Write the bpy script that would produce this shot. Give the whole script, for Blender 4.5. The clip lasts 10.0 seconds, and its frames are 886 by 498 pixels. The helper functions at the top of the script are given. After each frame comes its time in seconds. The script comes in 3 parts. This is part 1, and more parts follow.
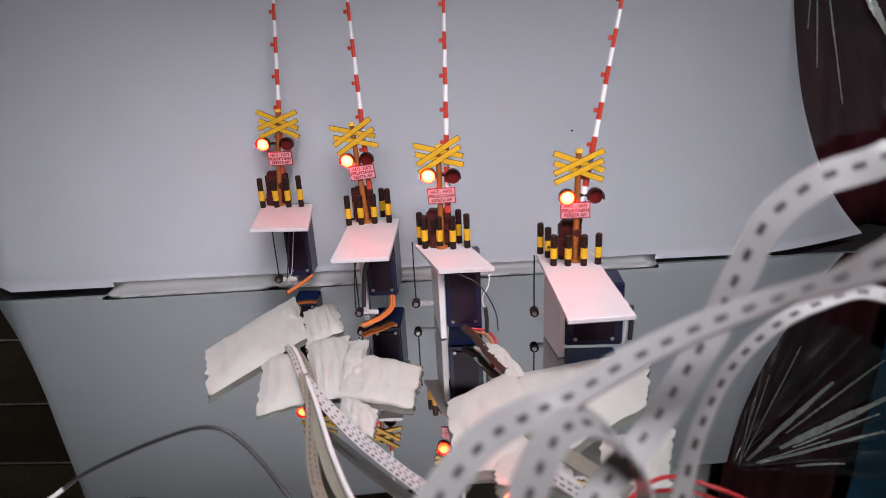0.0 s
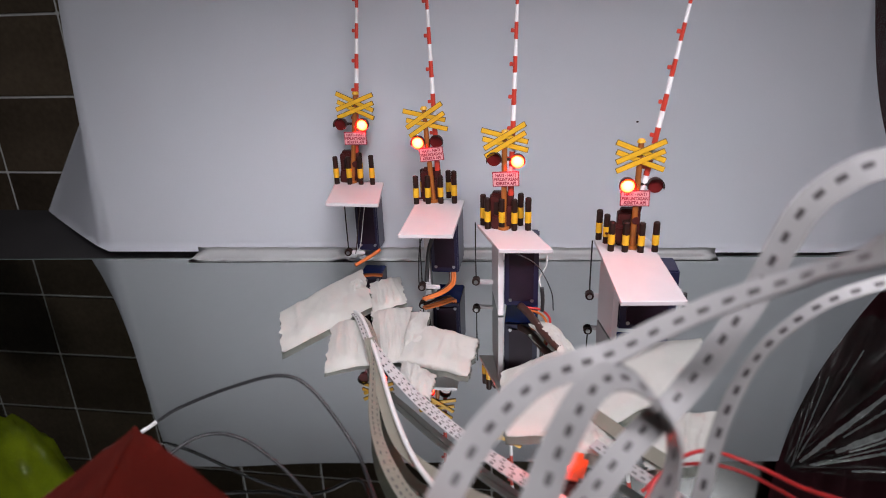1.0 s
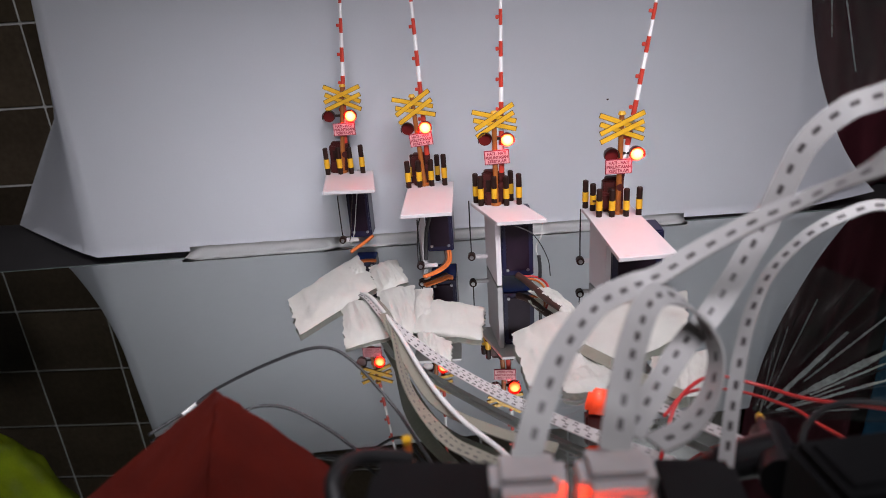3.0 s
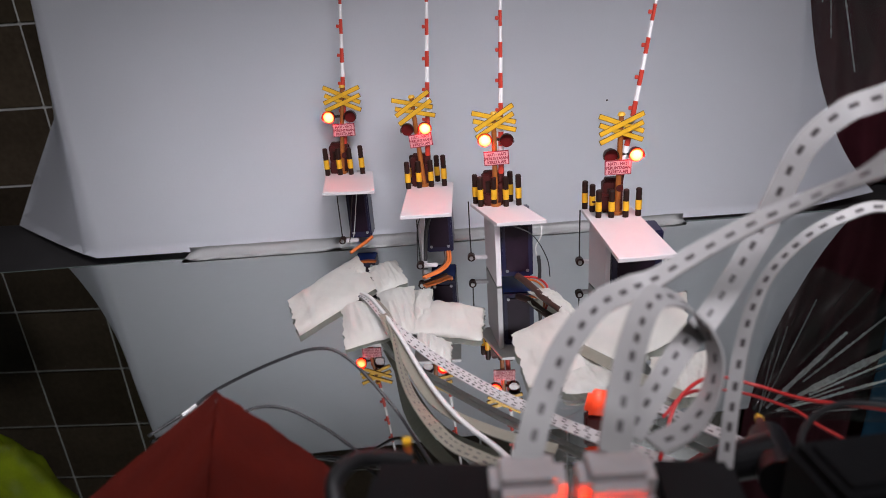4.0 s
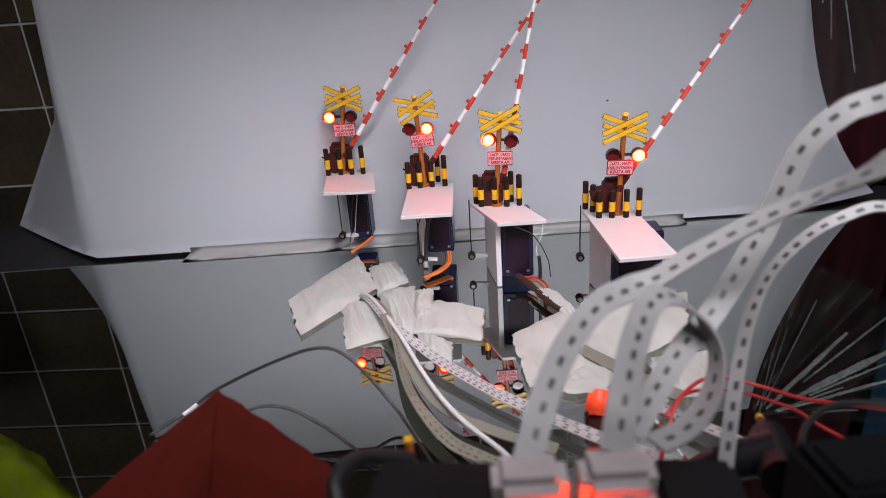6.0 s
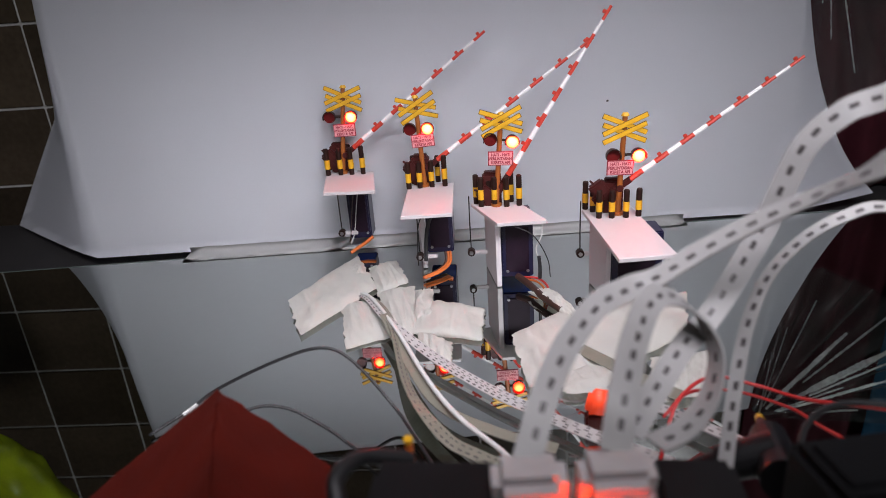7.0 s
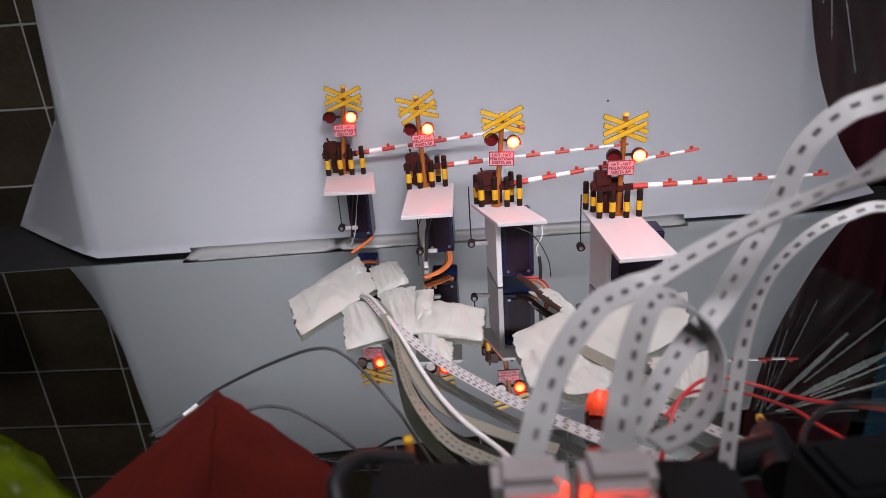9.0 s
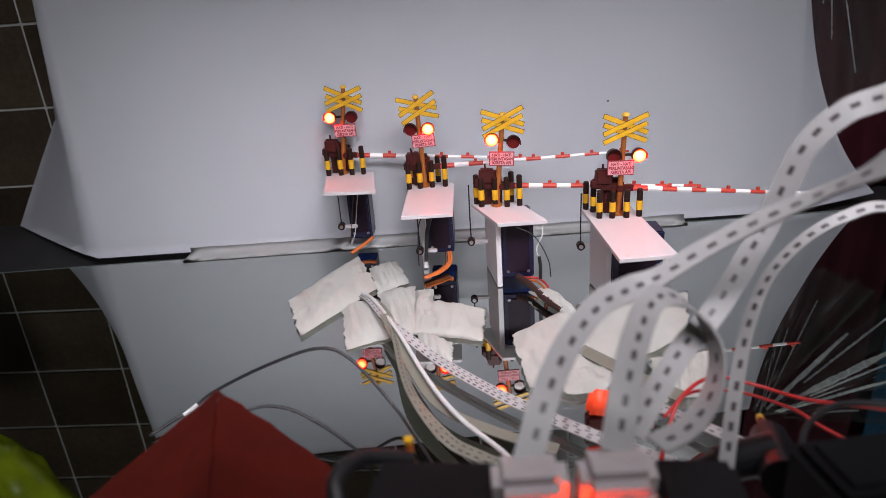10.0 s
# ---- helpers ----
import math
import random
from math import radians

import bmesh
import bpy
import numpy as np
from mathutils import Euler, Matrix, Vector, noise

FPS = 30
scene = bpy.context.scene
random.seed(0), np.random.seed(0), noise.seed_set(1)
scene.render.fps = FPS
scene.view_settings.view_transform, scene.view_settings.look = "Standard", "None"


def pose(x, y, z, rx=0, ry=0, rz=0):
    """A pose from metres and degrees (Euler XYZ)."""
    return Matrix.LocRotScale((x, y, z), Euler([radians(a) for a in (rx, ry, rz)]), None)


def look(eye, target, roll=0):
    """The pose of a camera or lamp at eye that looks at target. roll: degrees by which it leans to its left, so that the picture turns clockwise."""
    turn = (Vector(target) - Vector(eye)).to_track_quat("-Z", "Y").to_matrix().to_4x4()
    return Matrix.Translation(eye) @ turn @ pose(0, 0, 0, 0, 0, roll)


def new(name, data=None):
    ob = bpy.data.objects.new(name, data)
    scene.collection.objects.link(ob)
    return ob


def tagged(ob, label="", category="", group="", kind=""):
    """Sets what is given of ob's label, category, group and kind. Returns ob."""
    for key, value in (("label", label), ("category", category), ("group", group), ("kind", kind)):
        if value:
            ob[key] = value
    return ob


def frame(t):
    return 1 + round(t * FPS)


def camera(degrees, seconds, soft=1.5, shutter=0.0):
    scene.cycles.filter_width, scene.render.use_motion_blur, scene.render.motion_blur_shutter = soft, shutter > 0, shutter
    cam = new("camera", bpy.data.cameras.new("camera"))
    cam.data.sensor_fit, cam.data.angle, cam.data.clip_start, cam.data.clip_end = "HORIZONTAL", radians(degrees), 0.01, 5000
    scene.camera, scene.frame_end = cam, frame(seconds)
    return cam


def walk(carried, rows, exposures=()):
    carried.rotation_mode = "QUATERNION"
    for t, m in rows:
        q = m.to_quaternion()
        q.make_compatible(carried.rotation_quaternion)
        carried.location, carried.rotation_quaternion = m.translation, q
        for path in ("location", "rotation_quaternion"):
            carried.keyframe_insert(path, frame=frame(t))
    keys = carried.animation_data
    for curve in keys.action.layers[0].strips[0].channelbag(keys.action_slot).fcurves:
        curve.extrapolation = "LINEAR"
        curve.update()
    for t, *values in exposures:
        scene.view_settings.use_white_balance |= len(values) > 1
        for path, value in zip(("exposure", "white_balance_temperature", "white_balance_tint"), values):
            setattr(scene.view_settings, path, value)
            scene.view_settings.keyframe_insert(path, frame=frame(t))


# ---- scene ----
cam = camera(68.57, 10.0, soft=0.8)
cam.data.dof.use_dof, cam.data.dof.focus_distance, cam.data.dof.aperture_fstop = True, 0.29, 15.0
# seconds, eye in metres, yaw, pitch, roll in degrees
PATH = [
    (0.0, 0.03262, -0.01786, 0.12578, 3.221, -21.097, -2.934),
    (0.2, 0.03083, -0.01962, 0.12751, 0.79, -22.335, -3.594),
    (0.3, 0.02986, -0.02421, 0.12677, -0.259, -22.028, -2.741),
    (0.5, 0.04634, -0.02487, 0.12558, 2.8, -22.406, -2.42),
    (0.8, 0.0369, -0.02744, 0.12606, 4.509, -22.948, -2.51),
    (1.0, 0.03335, -0.03192, 0.12724, 9.021, -21.869, -2.055),
    (1.2, 0.01754, -0.04026, 0.12551, 8.019, -21.457, -2.898),
    (1.3, 0.02107, -0.03552, 0.12486, 7.18, -21.606, -3.403),
    (1.5, 0.01884, -0.04302, 0.12682, 4.841, -22.49, -4.804),
    (1.7, 0.00567, -0.04864, 0.12589, 5.405, -22.461, -3.6),
    (1.8, 0.00962, -0.05343, 0.12725, 6.166, -22.587, -4.504),
    (2.0, 0.01005, -0.05161, 0.12477, 4.15, -22.197, -4.218),
    (2.5, 0.01236, -0.05188, 0.12491, 3.921, -22.097, -4.166),
    (4.0, 0.01228, -0.05218, 0.1257, 3.854, -22.116, -4.158),
    (4.5, 0.01208, -0.0525, 0.12545, 3.827, -22.087, -4.159),
    (5.0, 0.012, -0.05257, 0.12565, 3.807, -22.107, -4.164),
    (5.5, 0.01191, -0.05248, 0.1255, 3.817, -22.074, -4.124),
    (7.0, 0.01194, -0.05258, 0.12549, 3.823, -22.034, -4.071),
    (7.5, 0.01192, -0.05267, 0.12551, 3.82, -22.022, -4.055),
    (8.0, 0.01191, -0.05253, 0.12568, 3.817, -22.06, -4.076),
    (8.5, 0.01184, -0.05239, 0.12559, 3.823, -22.056, -4.072),
    (9.0, 0.01197, -0.05238, 0.12541, 3.866, -22.013, -4.111),
    (9.5, 0.01195, -0.05245, 0.12539, 3.865, -22.001, -4.101),
    (10.0, 0.01195, -0.05245, 0.12538, 3.865, -22.0, -4.101),
]
walk(cam, [(t, pose(x, y, z, 0, 0, yaw) @ pose(0, 0, 0, 90 + pitch) @ pose(0, 0, 0, 0, 0, roll)) for t, x, y, z, yaw, pitch, roll in PATH])

# ---- light ----
world = bpy.data.worlds.new("world")
scene.world = world
world.use_nodes = True
world.node_tree.nodes["Background"].inputs[0].default_value = (0.55, 0.6, 0.7, 1)
world.node_tree.nodes["Background"].inputs[1].default_value = 0.05


def area_lamp(name, eye, target, size, power, color):
    data = bpy.data.lights.new(name, "AREA")
    data.shape, data.size, data.energy, data.color = "DISK", size, power, color
    lamp = new(name, data)
    lamp.matrix_world = look(eye, target)
    return lamp


tube_light = area_lamp("tube_lamp", (0.03, 0.03, 0.22), (-0.04, 0.28, -0.12), 0.28, 0.335, (0.975, 0.93, 1.01))
tube_light.data.shape, tube_light.data.size_y, tube_light.data.spread = "RECTANGLE", 0.05, radians(78)
area_lamp("ceiling_lamp", (0.5, -0.85, 1.45), (0.0, 0.25, 0.05), 0.35, 9.5, (0.975, 0.94, 1.01))

# ---- materials ----
MM = 0.001


def mat(name, color, rough=0.5, metal=0.0, vary=0.12, scale=60.0, fine=900.0, bump=0.05, coat=0.0, sub=0.0, trans=0.0, random_tone=0.0, alpha=1.0, spec=0.5):
    """A surface with mottling at two scales, a matching roughness and a fine relief."""
    m = bpy.data.materials.new(name)
    m.use_nodes = True
    nt = m.node_tree
    n, link = nt.nodes, nt.links.new
    b = n["Principled BSDF"]
    b.inputs["Roughness"].default_value, b.inputs["Metallic"].default_value = rough, metal
    b.inputs["Coat Weight"].default_value = coat
    b.inputs["Transmission Weight"].default_value = trans
    b.inputs["Alpha"].default_value = alpha
    b.inputs["Specular IOR Level"].default_value = spec
    if sub:
        b.inputs["Subsurface Weight"].default_value = sub
        b.inputs["Subsurface Radius"].default_value = (0.003, 0.0025, 0.002)
    tc = n.new("ShaderNodeTexCoord")
    big, small = n.new("ShaderNodeTexNoise"), n.new("ShaderNodeTexNoise")
    big.inputs["Scale"].default_value, small.inputs["Scale"].default_value = scale, fine
    big.inputs["Detail"].default_value = small.inputs["Detail"].default_value = 4
    link(tc.outputs["Object"], big.inputs["Vector"]), link(tc.outputs["Object"], small.inputs["Vector"])
    add = n.new("ShaderNodeMath")
    add.operation = "MULTIPLY_ADD"
    link(small.outputs["Fac"], add.inputs[0])
    add.inputs[1].default_value = 0.4
    link(big.outputs["Fac"], add.inputs[2])
    ramp = n.new("ShaderNodeMapRange")
    ramp.inputs["From Min"].default_value, ramp.inputs["From Max"].default_value = 0.4, 1.0
    ramp.inputs["To Min"].default_value, ramp.inputs["To Max"].default_value = 1 - vary, 1 + vary
    link(add.outputs[0], ramp.inputs["Value"])
    tone = ramp.outputs[0]
    if random_tone:
        info, mul = n.new("ShaderNodeObjectInfo"), n.new("ShaderNodeMapRange")
        mul.inputs["To Min"].default_value, mul.inputs["To Max"].default_value = 1 - random_tone, 1 + random_tone
        link(info.outputs["Random"], mul.inputs["Value"])
        both = n.new("ShaderNodeMath")
        both.operation = "MULTIPLY"
        link(tone, both.inputs[0]), link(mul.outputs[0], both.inputs[1])
        tone = both.outputs[0]
    mix = n.new("ShaderNodeVectorMath")
    mix.operation = "SCALE"
    mix.inputs[0].default_value = color
    link(tone, mix.inputs["Scale"])
    link(mix.outputs[0], b.inputs["Base Color"])
    if bump:
        bp = n.new("ShaderNodeBump")
        bp.inputs["Strength"].default_value, bp.inputs["Distance"].default_value = bump, 0.0004
        link(small.outputs["Fac"], bp.inputs["Height"])
        link(bp.outputs[0], b.inputs["Normal"])
    return m


def glow(name, color, strength):
    m = bpy.data.materials.new(name)
    m.use_nodes = True
    b = m.node_tree.nodes["Principled BSDF"]
    b.inputs["Base Color"].default_value = (*color, 1)
    b.inputs["Emission Color"].default_value = (*color, 1)
    b.inputs["Emission Strength"].default_value = strength
    return m


def lamp_glow(name, core, rim, radius):
    """A lit lens, brightest in its middle."""
    m = glow(name, core, 1.0)
    n, link = m.node_tree.nodes, m.node_tree.links.new
    b = n["Principled BSDF"]
    tc, flat, size, ramp, mix = n.new("ShaderNodeTexCoord"), n.new("ShaderNodeVectorMath"), n.new("ShaderNodeVectorMath"), n.new("ShaderNodeMapRange"), n.new("ShaderNodeMix")
    flat.operation, flat.inputs[1].default_value = "MULTIPLY", (1, 0, 1)
    size.operation = "LENGTH"
    ramp.interpolation_type = "SMOOTHSTEP"
    ramp.inputs["From Min"].default_value, ramp.inputs["From Max"].default_value = radius * 0.35, radius
    mix.data_type = "RGBA"
    mix.inputs["A"].default_value, mix.inputs["B"].default_value = (*core, 1), (*rim, 1)
    link(tc.outputs["Object"], flat.inputs[0]), link(flat.outputs[0], size.inputs[0])
    link(size.outputs["Value"], ramp.inputs["Value"]), link(ramp.outputs[0], mix.inputs["Factor"])
    link(mix.outputs["Result"], b.inputs["Emission Color"])
    return m


MIRROR = mat("mirror_glass", (0.50, 0.53, 0.51), 0.015, 1.0, 0.03, 8, 200, 0.0)
GLASS_EDGE = mat("glass_edge", (0.10, 0.13, 0.12), 0.15, 0, 0.3, 80, 600, 0.02)
PAPER = mat("white_paper", (0.785, 0.81, 0.86), 0.75, 0, 0.025, 9, 1500, 0.06)
TAPE = mat("masking_tape", (0.62, 0.615, 0.575), 0.7, 0, 0.05, 90, 2500, 0.3, sub=0.1)
HEM = mat("clear_tape", (0.58, 0.59, 0.58), 0.3, 0, 0.08, 60, 900, 0.1)
PLASTIC = mat("white_plastic", (0.47, 0.445, 0.455), 0.35, 0, 0.04, 80, 900, 0.05)
TILE = mat("dark_tile", (0.052, 0.040, 0.027), 0.2, 0, 0.5, 14, 300, 0.08, random_tone=0.35)
GROUT = mat("pale_grout", (0.5, 0.5, 0.48), 0.9, 0, 0.3, 40, 900, 0.3)
TABLE = mat("dark_table", (0.022, 0.021, 0.022), 0.6, 0, 0.3, 20, 500, 0.1)
ROOM = mat("room_paint", (0.26, 0.24, 0.22), 0.8, 0, 0.15, 3, 80, 0.1)
MAROON = mat("maroon_cloth", (0.10, 0.012, 0.024), 0.85, 0, 0.3, 30, 1800, 0.5)
BLUE_CLOTH = mat("blue_cloth", (0.02, 0.14, 0.27), 0.8, 0, 0.3, 30, 1800, 0.5)
YELLOW = mat("yellow_paint", (0.62, 0.34, 0.012), 0.45, 0, 0.2, 250, 2500, 0.1)
OCHRE = mat("ochre_mast", (0.27, 0.08, 0.012), 0.5, 0, 0.25, 250, 2500, 0.1)
EDGE_DARK = mat("dark_edge", (0.05, 0.03, 0.01), 0.6, 0, 0.2, 250, 2500, 0.1)
BLACK = mat("black_paint", (0.018, 0.007, 0.005), 0.5, 0, 0.3, 250, 2500, 0.1, spec=0.2)
BOX_RED = mat("oxblood_plastic", (0.045, 0.007, 0.006), 0.5, 0, 0.3, 250, 2500, 0.12, spec=0.25)
LENS_RED = mat("dark_red_lens", (0.10, 0.008, 0.008), 0.25, 0, 0.2, 250, 2500, 0.05, coat=0.4)
ARM_RED = mat("red_paint", (0.46, 0.035, 0.018), 0.5, 0, 0.15, 250, 2500, 0.1)
ARM_WHITE = mat("white_paint", (0.78, 0.77, 0.77), 0.5, 0, 0.08, 250, 2500, 0.1)
SIGN = mat("pink_sign", (0.60, 0.27, 0.28), 0.5, 0, 0.06, 250, 2500, 0.05)
SIGN_INK = mat("red_ink", (0.22, 0.01, 0.03), 0.6, 0, 0.1, 250, 2500, 0.0)
SERVO = mat("blue_servo", (0.010, 0.009, 0.032), 0.30, 0, 0.2, 200, 2500, 0.03, spec=0.35)
SERVO_LABEL = mat("servo_label", (0.012, 0.005, 0.012), 0.5, 0, 0.3, 200, 2500, 0.05, spec=0.15)
SERVO_BLUE = mat("blue_case", (0.02, 0.05, 0.30), 0.2, 0, 0.2, 200, 2500, 0.03, coat=0.5)
ORANGE = mat("orange_wire", (0.46, 0.11, 0.02), 0.45, 0, 0.15, 250, 2500, 0.05)
BROWN_W = mat("brown_wire", (0.035, 0.014, 0.010), 0.45, 0, 0.15, 250, 2500, 0.05)
RED_W = mat("red_wire", (0.42, 0.02, 0.02), 0.4, 0, 0.15, 250, 2500, 0.05)
BLACK_W = mat("black_wire", (0.008, 0.008, 0.009), 0.5, 0, 0.2, 250, 2500, 0.05)
WHITE_W = mat("white_wire", (0.47, 0.47, 0.46), 0.45, 0, 0.08, 250, 2500, 0.05)
STEEL = mat("steel_wire", (0.45, 0.45, 0.46), 0.3, 1.0, 0.1, 250, 2500, 0.05)
STRIP = mat("white_strip", (0.335, 0.33, 0.325), 0.4, 0, 0.06, 200, 2500, 0.06, sub=0.15)
STRIP_GREY = mat("grey_strip", (0.15, 0.145, 0.115), 0.45, 0, 0.12, 200, 2500, 0.06)
CHIP = mat("dark_chip", (0.045, 0.04, 0.04), 0.4, 0, 0.2, 250, 2500, 0.05)
FOAM = mat("milky_plastic", (0.50, 0.45, 0.45), 0.35, 0, 0.12, 180, 2000, 0.12, sub=0.6)
ROOF_RED = mat("red_card", (0.115, 0.011, 0.006), 0.85, 0, 0.25, 70, 1500, 0.5, spec=0.15)
ADAPTER = mat("black_plastic", (0.007, 0.007, 0.008), 0.45, 0, 0.3, 120, 2500, 0.15, spec=0.25)
LABEL = mat("white_label", (0.75, 0.76, 0.80), 0.6, 0, 0.06, 120, 2500, 0.05)
GREY_INK = mat("grey_print", (0.16, 0.16, 0.17), 0.6, 0, 0.2, 120, 2500, 0.05)
GREEN_BAG = mat("lime_plastic", (0.42, 0.52, 0.02), 0.25, 0, 0.25, 60, 900, 0.1, sub=0.3)
FOAM.node_tree.nodes["Principled BSDF"].inputs["Subsurface Radius"].default_value = (0.008, 0.005, 0.004)
# weak orange emission for the glowing block on the mirror
GLOW_BODY = glow("glow_body", (0.8, 0.06, 0.016), 0.4)
LED_ON = lamp_glow("lit_lamp", (105.0, 1.5, 0.42), (100.0, 0.22, 0.012), 0.0026)
# near-white colour stands in for the shine along the film's folds
CREASE_GLINT = mat("crease_glint", (0.96, 0.97, 0.98), 0.16, 0.3, 0.3, 300, 1500, 1.0, coat=1.0)
FILM = mat("clear_film", (0.085, 0.095, 0.09), 0.3, 0, 0.1, 60, 900, 0.2, coat=1.0, alpha=0.35)


# ---- mesh helpers ----
def box(bm, cx, cy, cz, sx, sy, sz, bevel=0.0, m=None):
    """A box in millimetres, its edges rounded by bevel."""
    made = bmesh.ops.create_cube(bm, size=1, matrix=(m or Matrix()) @ Matrix.Translation((cx * MM, cy * MM, cz * MM)) @ Matrix.Diagonal((sx * MM, sy * MM, sz * MM, 1)))
    if bevel:
        edges = {e for v in made["verts"] for e in v.link_edges}
        bmesh.ops.bevel(bm, geom=list(edges), offset=bevel * MM, segments=2, affect="EDGES", clamp_overlap=True)
    return bm


def rod(bm, a, b, r1, r2=None, sides=12):
    """A round bar in millimetres from a to b."""
    a, b = Vector(a) * MM, Vector(b) * MM
    way = b - a
    bmesh.ops.create_cone(bm, cap_ends=True, segments=sides, radius1=r1 * MM, radius2=(r1 if r2 is None else r2) * MM, depth=way.length,
                          matrix=Matrix.Translation((a + b) / 2) @ way.to_track_quat("Z", "Y").to_matrix().to_4x4())
    return bm


def smooth_path(points, steps=10):
    """A Catmull-Rom line through the points."""
    p = [Vector(q) for q in points]
    p = [2 * p[0] - p[1], *p, 2 * p[-1] - p[-2]]
    out = []
    for i in range(1, len(p) - 2):
        for k in range(steps):
            t = k / steps
            out.append(0.5 * (2 * p[i] + (p[i + 1] - p[i - 1]) * t + (2 * p[i - 1] - 5 * p[i] + 4 * p[i + 1] - p[i + 2]) * t * t
                              + (3 * p[i] - p[i - 1] - 3 * p[i + 1] + p[i + 2]) * t ** 3))
    return out + [p[-2]]


def tube(bm, points, r, sides=8, steps=8):
    """A wire in millimetres along the points."""
    line = smooth_path(points, steps)
    rings, up = [], Vector((0.3, 0.2, 1)).normalized()
    for i, c in enumerate(line):
        way = (line[min(i + 1, len(line) - 1)] - line[max(i - 1, 0)]).normalized()
        side = way.cross(up).normalized()
        top = side.cross(way).normalized()
        up = top
        rings.append([bm.verts.new((c + (side * math.cos(a) + top * math.sin(a)) * r) * MM) for a in (2 * math.pi * k / sides for k in range(sides))])
    for a, b in zip(rings, rings[1:]):
        for k in range(sides):
            bm.faces.new((a[k], a[(k + 1) % sides], b[(k + 1) % sides], b[k]))
    bm.faces.new(rings[0][::-1]), bm.faces.new(rings[-1])
    return bm


def ribbon_frames(points, flats, steps=12):
    """Centres, side and face directions along a flat strip; flats: the face's direction at each point."""
    line = smooth_path(points, steps)
    faces = smooth_path(flats, steps)
    out = []
    for i, c in enumerate(line):
        way = (line[min(i + 1, len(line) - 1)] - line[max(i - 1, 0)]).normalized()
        side = way.cross(faces[i]).normalized()
        out.append((c, way, side, side.cross(way).normalized()))
    return out


def ribbon(bm, frames, width, thick):
    rings = []
    for c, way, side, face in frames:
        w, h = side * width / 2, face * thick / 2
        rings.append([bm.verts.new((c + q) * MM) for q in (-w - h, w - h, w + h, -w + h)])
    for a, b in zip(rings, rings[1:]):
        for k in range(4):
            bm.faces.new((a[k], a[(k + 1) % 4], b[(k + 1) % 4], b[k]))
    bm.faces.new(rings[0][::-1]), bm.faces.new(rings[-1])
    return bm


def mesh_of(bm, name, material, smooth=False):
    bmesh.ops.recalc_face_normals(bm, faces=bm.faces[:])
    me = bpy.data.meshes.new(name)
    bm.to_mesh(me)
    bm.free()
    me.materials.append(material)
    if smooth:
        me.shade_smooth()
    return me


def part(name, bm, material, parent=None, label="", smooth=False):
    ob = new(name, mesh_of(bm, name, material, smooth))
    ob.parent = parent
    if label:
        tagged(ob, label=label)
    return ob


def thing(name, m=None, **tags):
    ob = new(name)
    ob.empty_display_size = 0.01
    if m is not None:
        ob.matrix_basis = m
    return tagged(ob, **tags)


def B():
    return bmesh.new()


# ---- the setting ----
FOOT = 0.0585   # the backdrop runs this much further back for each metre to the right


def back_edge(x):
    return 269.0 + 0.075 * x


# mirror laid flat, its back edge askew
bm = B()
v = [bm.verts.new(Vector(p) * MM) for p in ((-420, -60, 0), (300, -60, 0), (300, back_edge(300), 0), (-420, back_edge(-420) + 2, 0))]
top = bm.faces.new(v)
made = bmesh.ops.extrude_face_region(bm, geom=[top])
bmesh.ops.translate(bm, verts=[g for g in made["geom"] if isinstance(g, bmesh.types.BMVert)], vec=(0, 0, -0.005))
mirror = tagged(part("mirror_sheet", bm, MIRROR), label="large glossy grey mirror sheet lying flat on the table", category="mirror", kind="structure")
bm = B()
for (x0, x1) in ((-420, 300),):
    d = Vector((x1 - x0, back_edge(x1) - back_edge(x0), 0))
    ang = math.atan2(d.y, d.x)
    box(bm, 0, 0, 0, d.length, 1.6, 5.4, 0.3, Matrix.Translation(((x0 + x1) / 2 * MM, (back_edge((x0 + x1) / 2) + 1.6) * MM, -2.6 * MM)) @ Matrix.Rotation(ang, 4, "Z"))
part("glass_edge", bm, GLASS_EDGE, mirror, "dark green ground glass edge")

# table and room
bm = B()
box(bm, 0, -200, -20, 1600, 1100, 29, 1)
tagged(part("tabletop", bm, TABLE), label="dark matt tabletop under the mirror sheet", category="table", kind="structure")
bm = B()
box(bm, 0, -400, -760, 3200, 2400, 20)
tagged(part("floor", bm, ROOM), label="dim floor of the room", category="floor", kind="structure")
bm = B()
box(bm, 0, -400, 1800, 3200, 2400, 20)
tagged(part("ceiling", bm, ROOM), label="dim painted ceiling", category="ceiling", kind="structure")
for nm, c, s in (("wall_west", (-1590, -400, 520), (20, 2400, 2540)), ("wall_east", (1590, -400, 520), (20, 2400, 2540)), ("wall_south", (0, -1590, 520), (3160, 20, 2540))):
    bm = B()
    box(bm, *c, *s)
    tagged(part(nm, bm, ROOM), label="dim painted wall of the room", category="wall", kind="structure")

WALL_Y = 350.5
bm = B()
box(bm, 0, WALL_Y + 28.7, 520, 3160, 60, 2540)
wall = tagged(part("wall_north", bm, GROUT), label="wall of dark glossy tiles with pale grout", category="wall", kind="structure")

# backdrop paper: a sheet that stands on its lower edge, its lower corners curling back
PAPER_TOP = 142.0


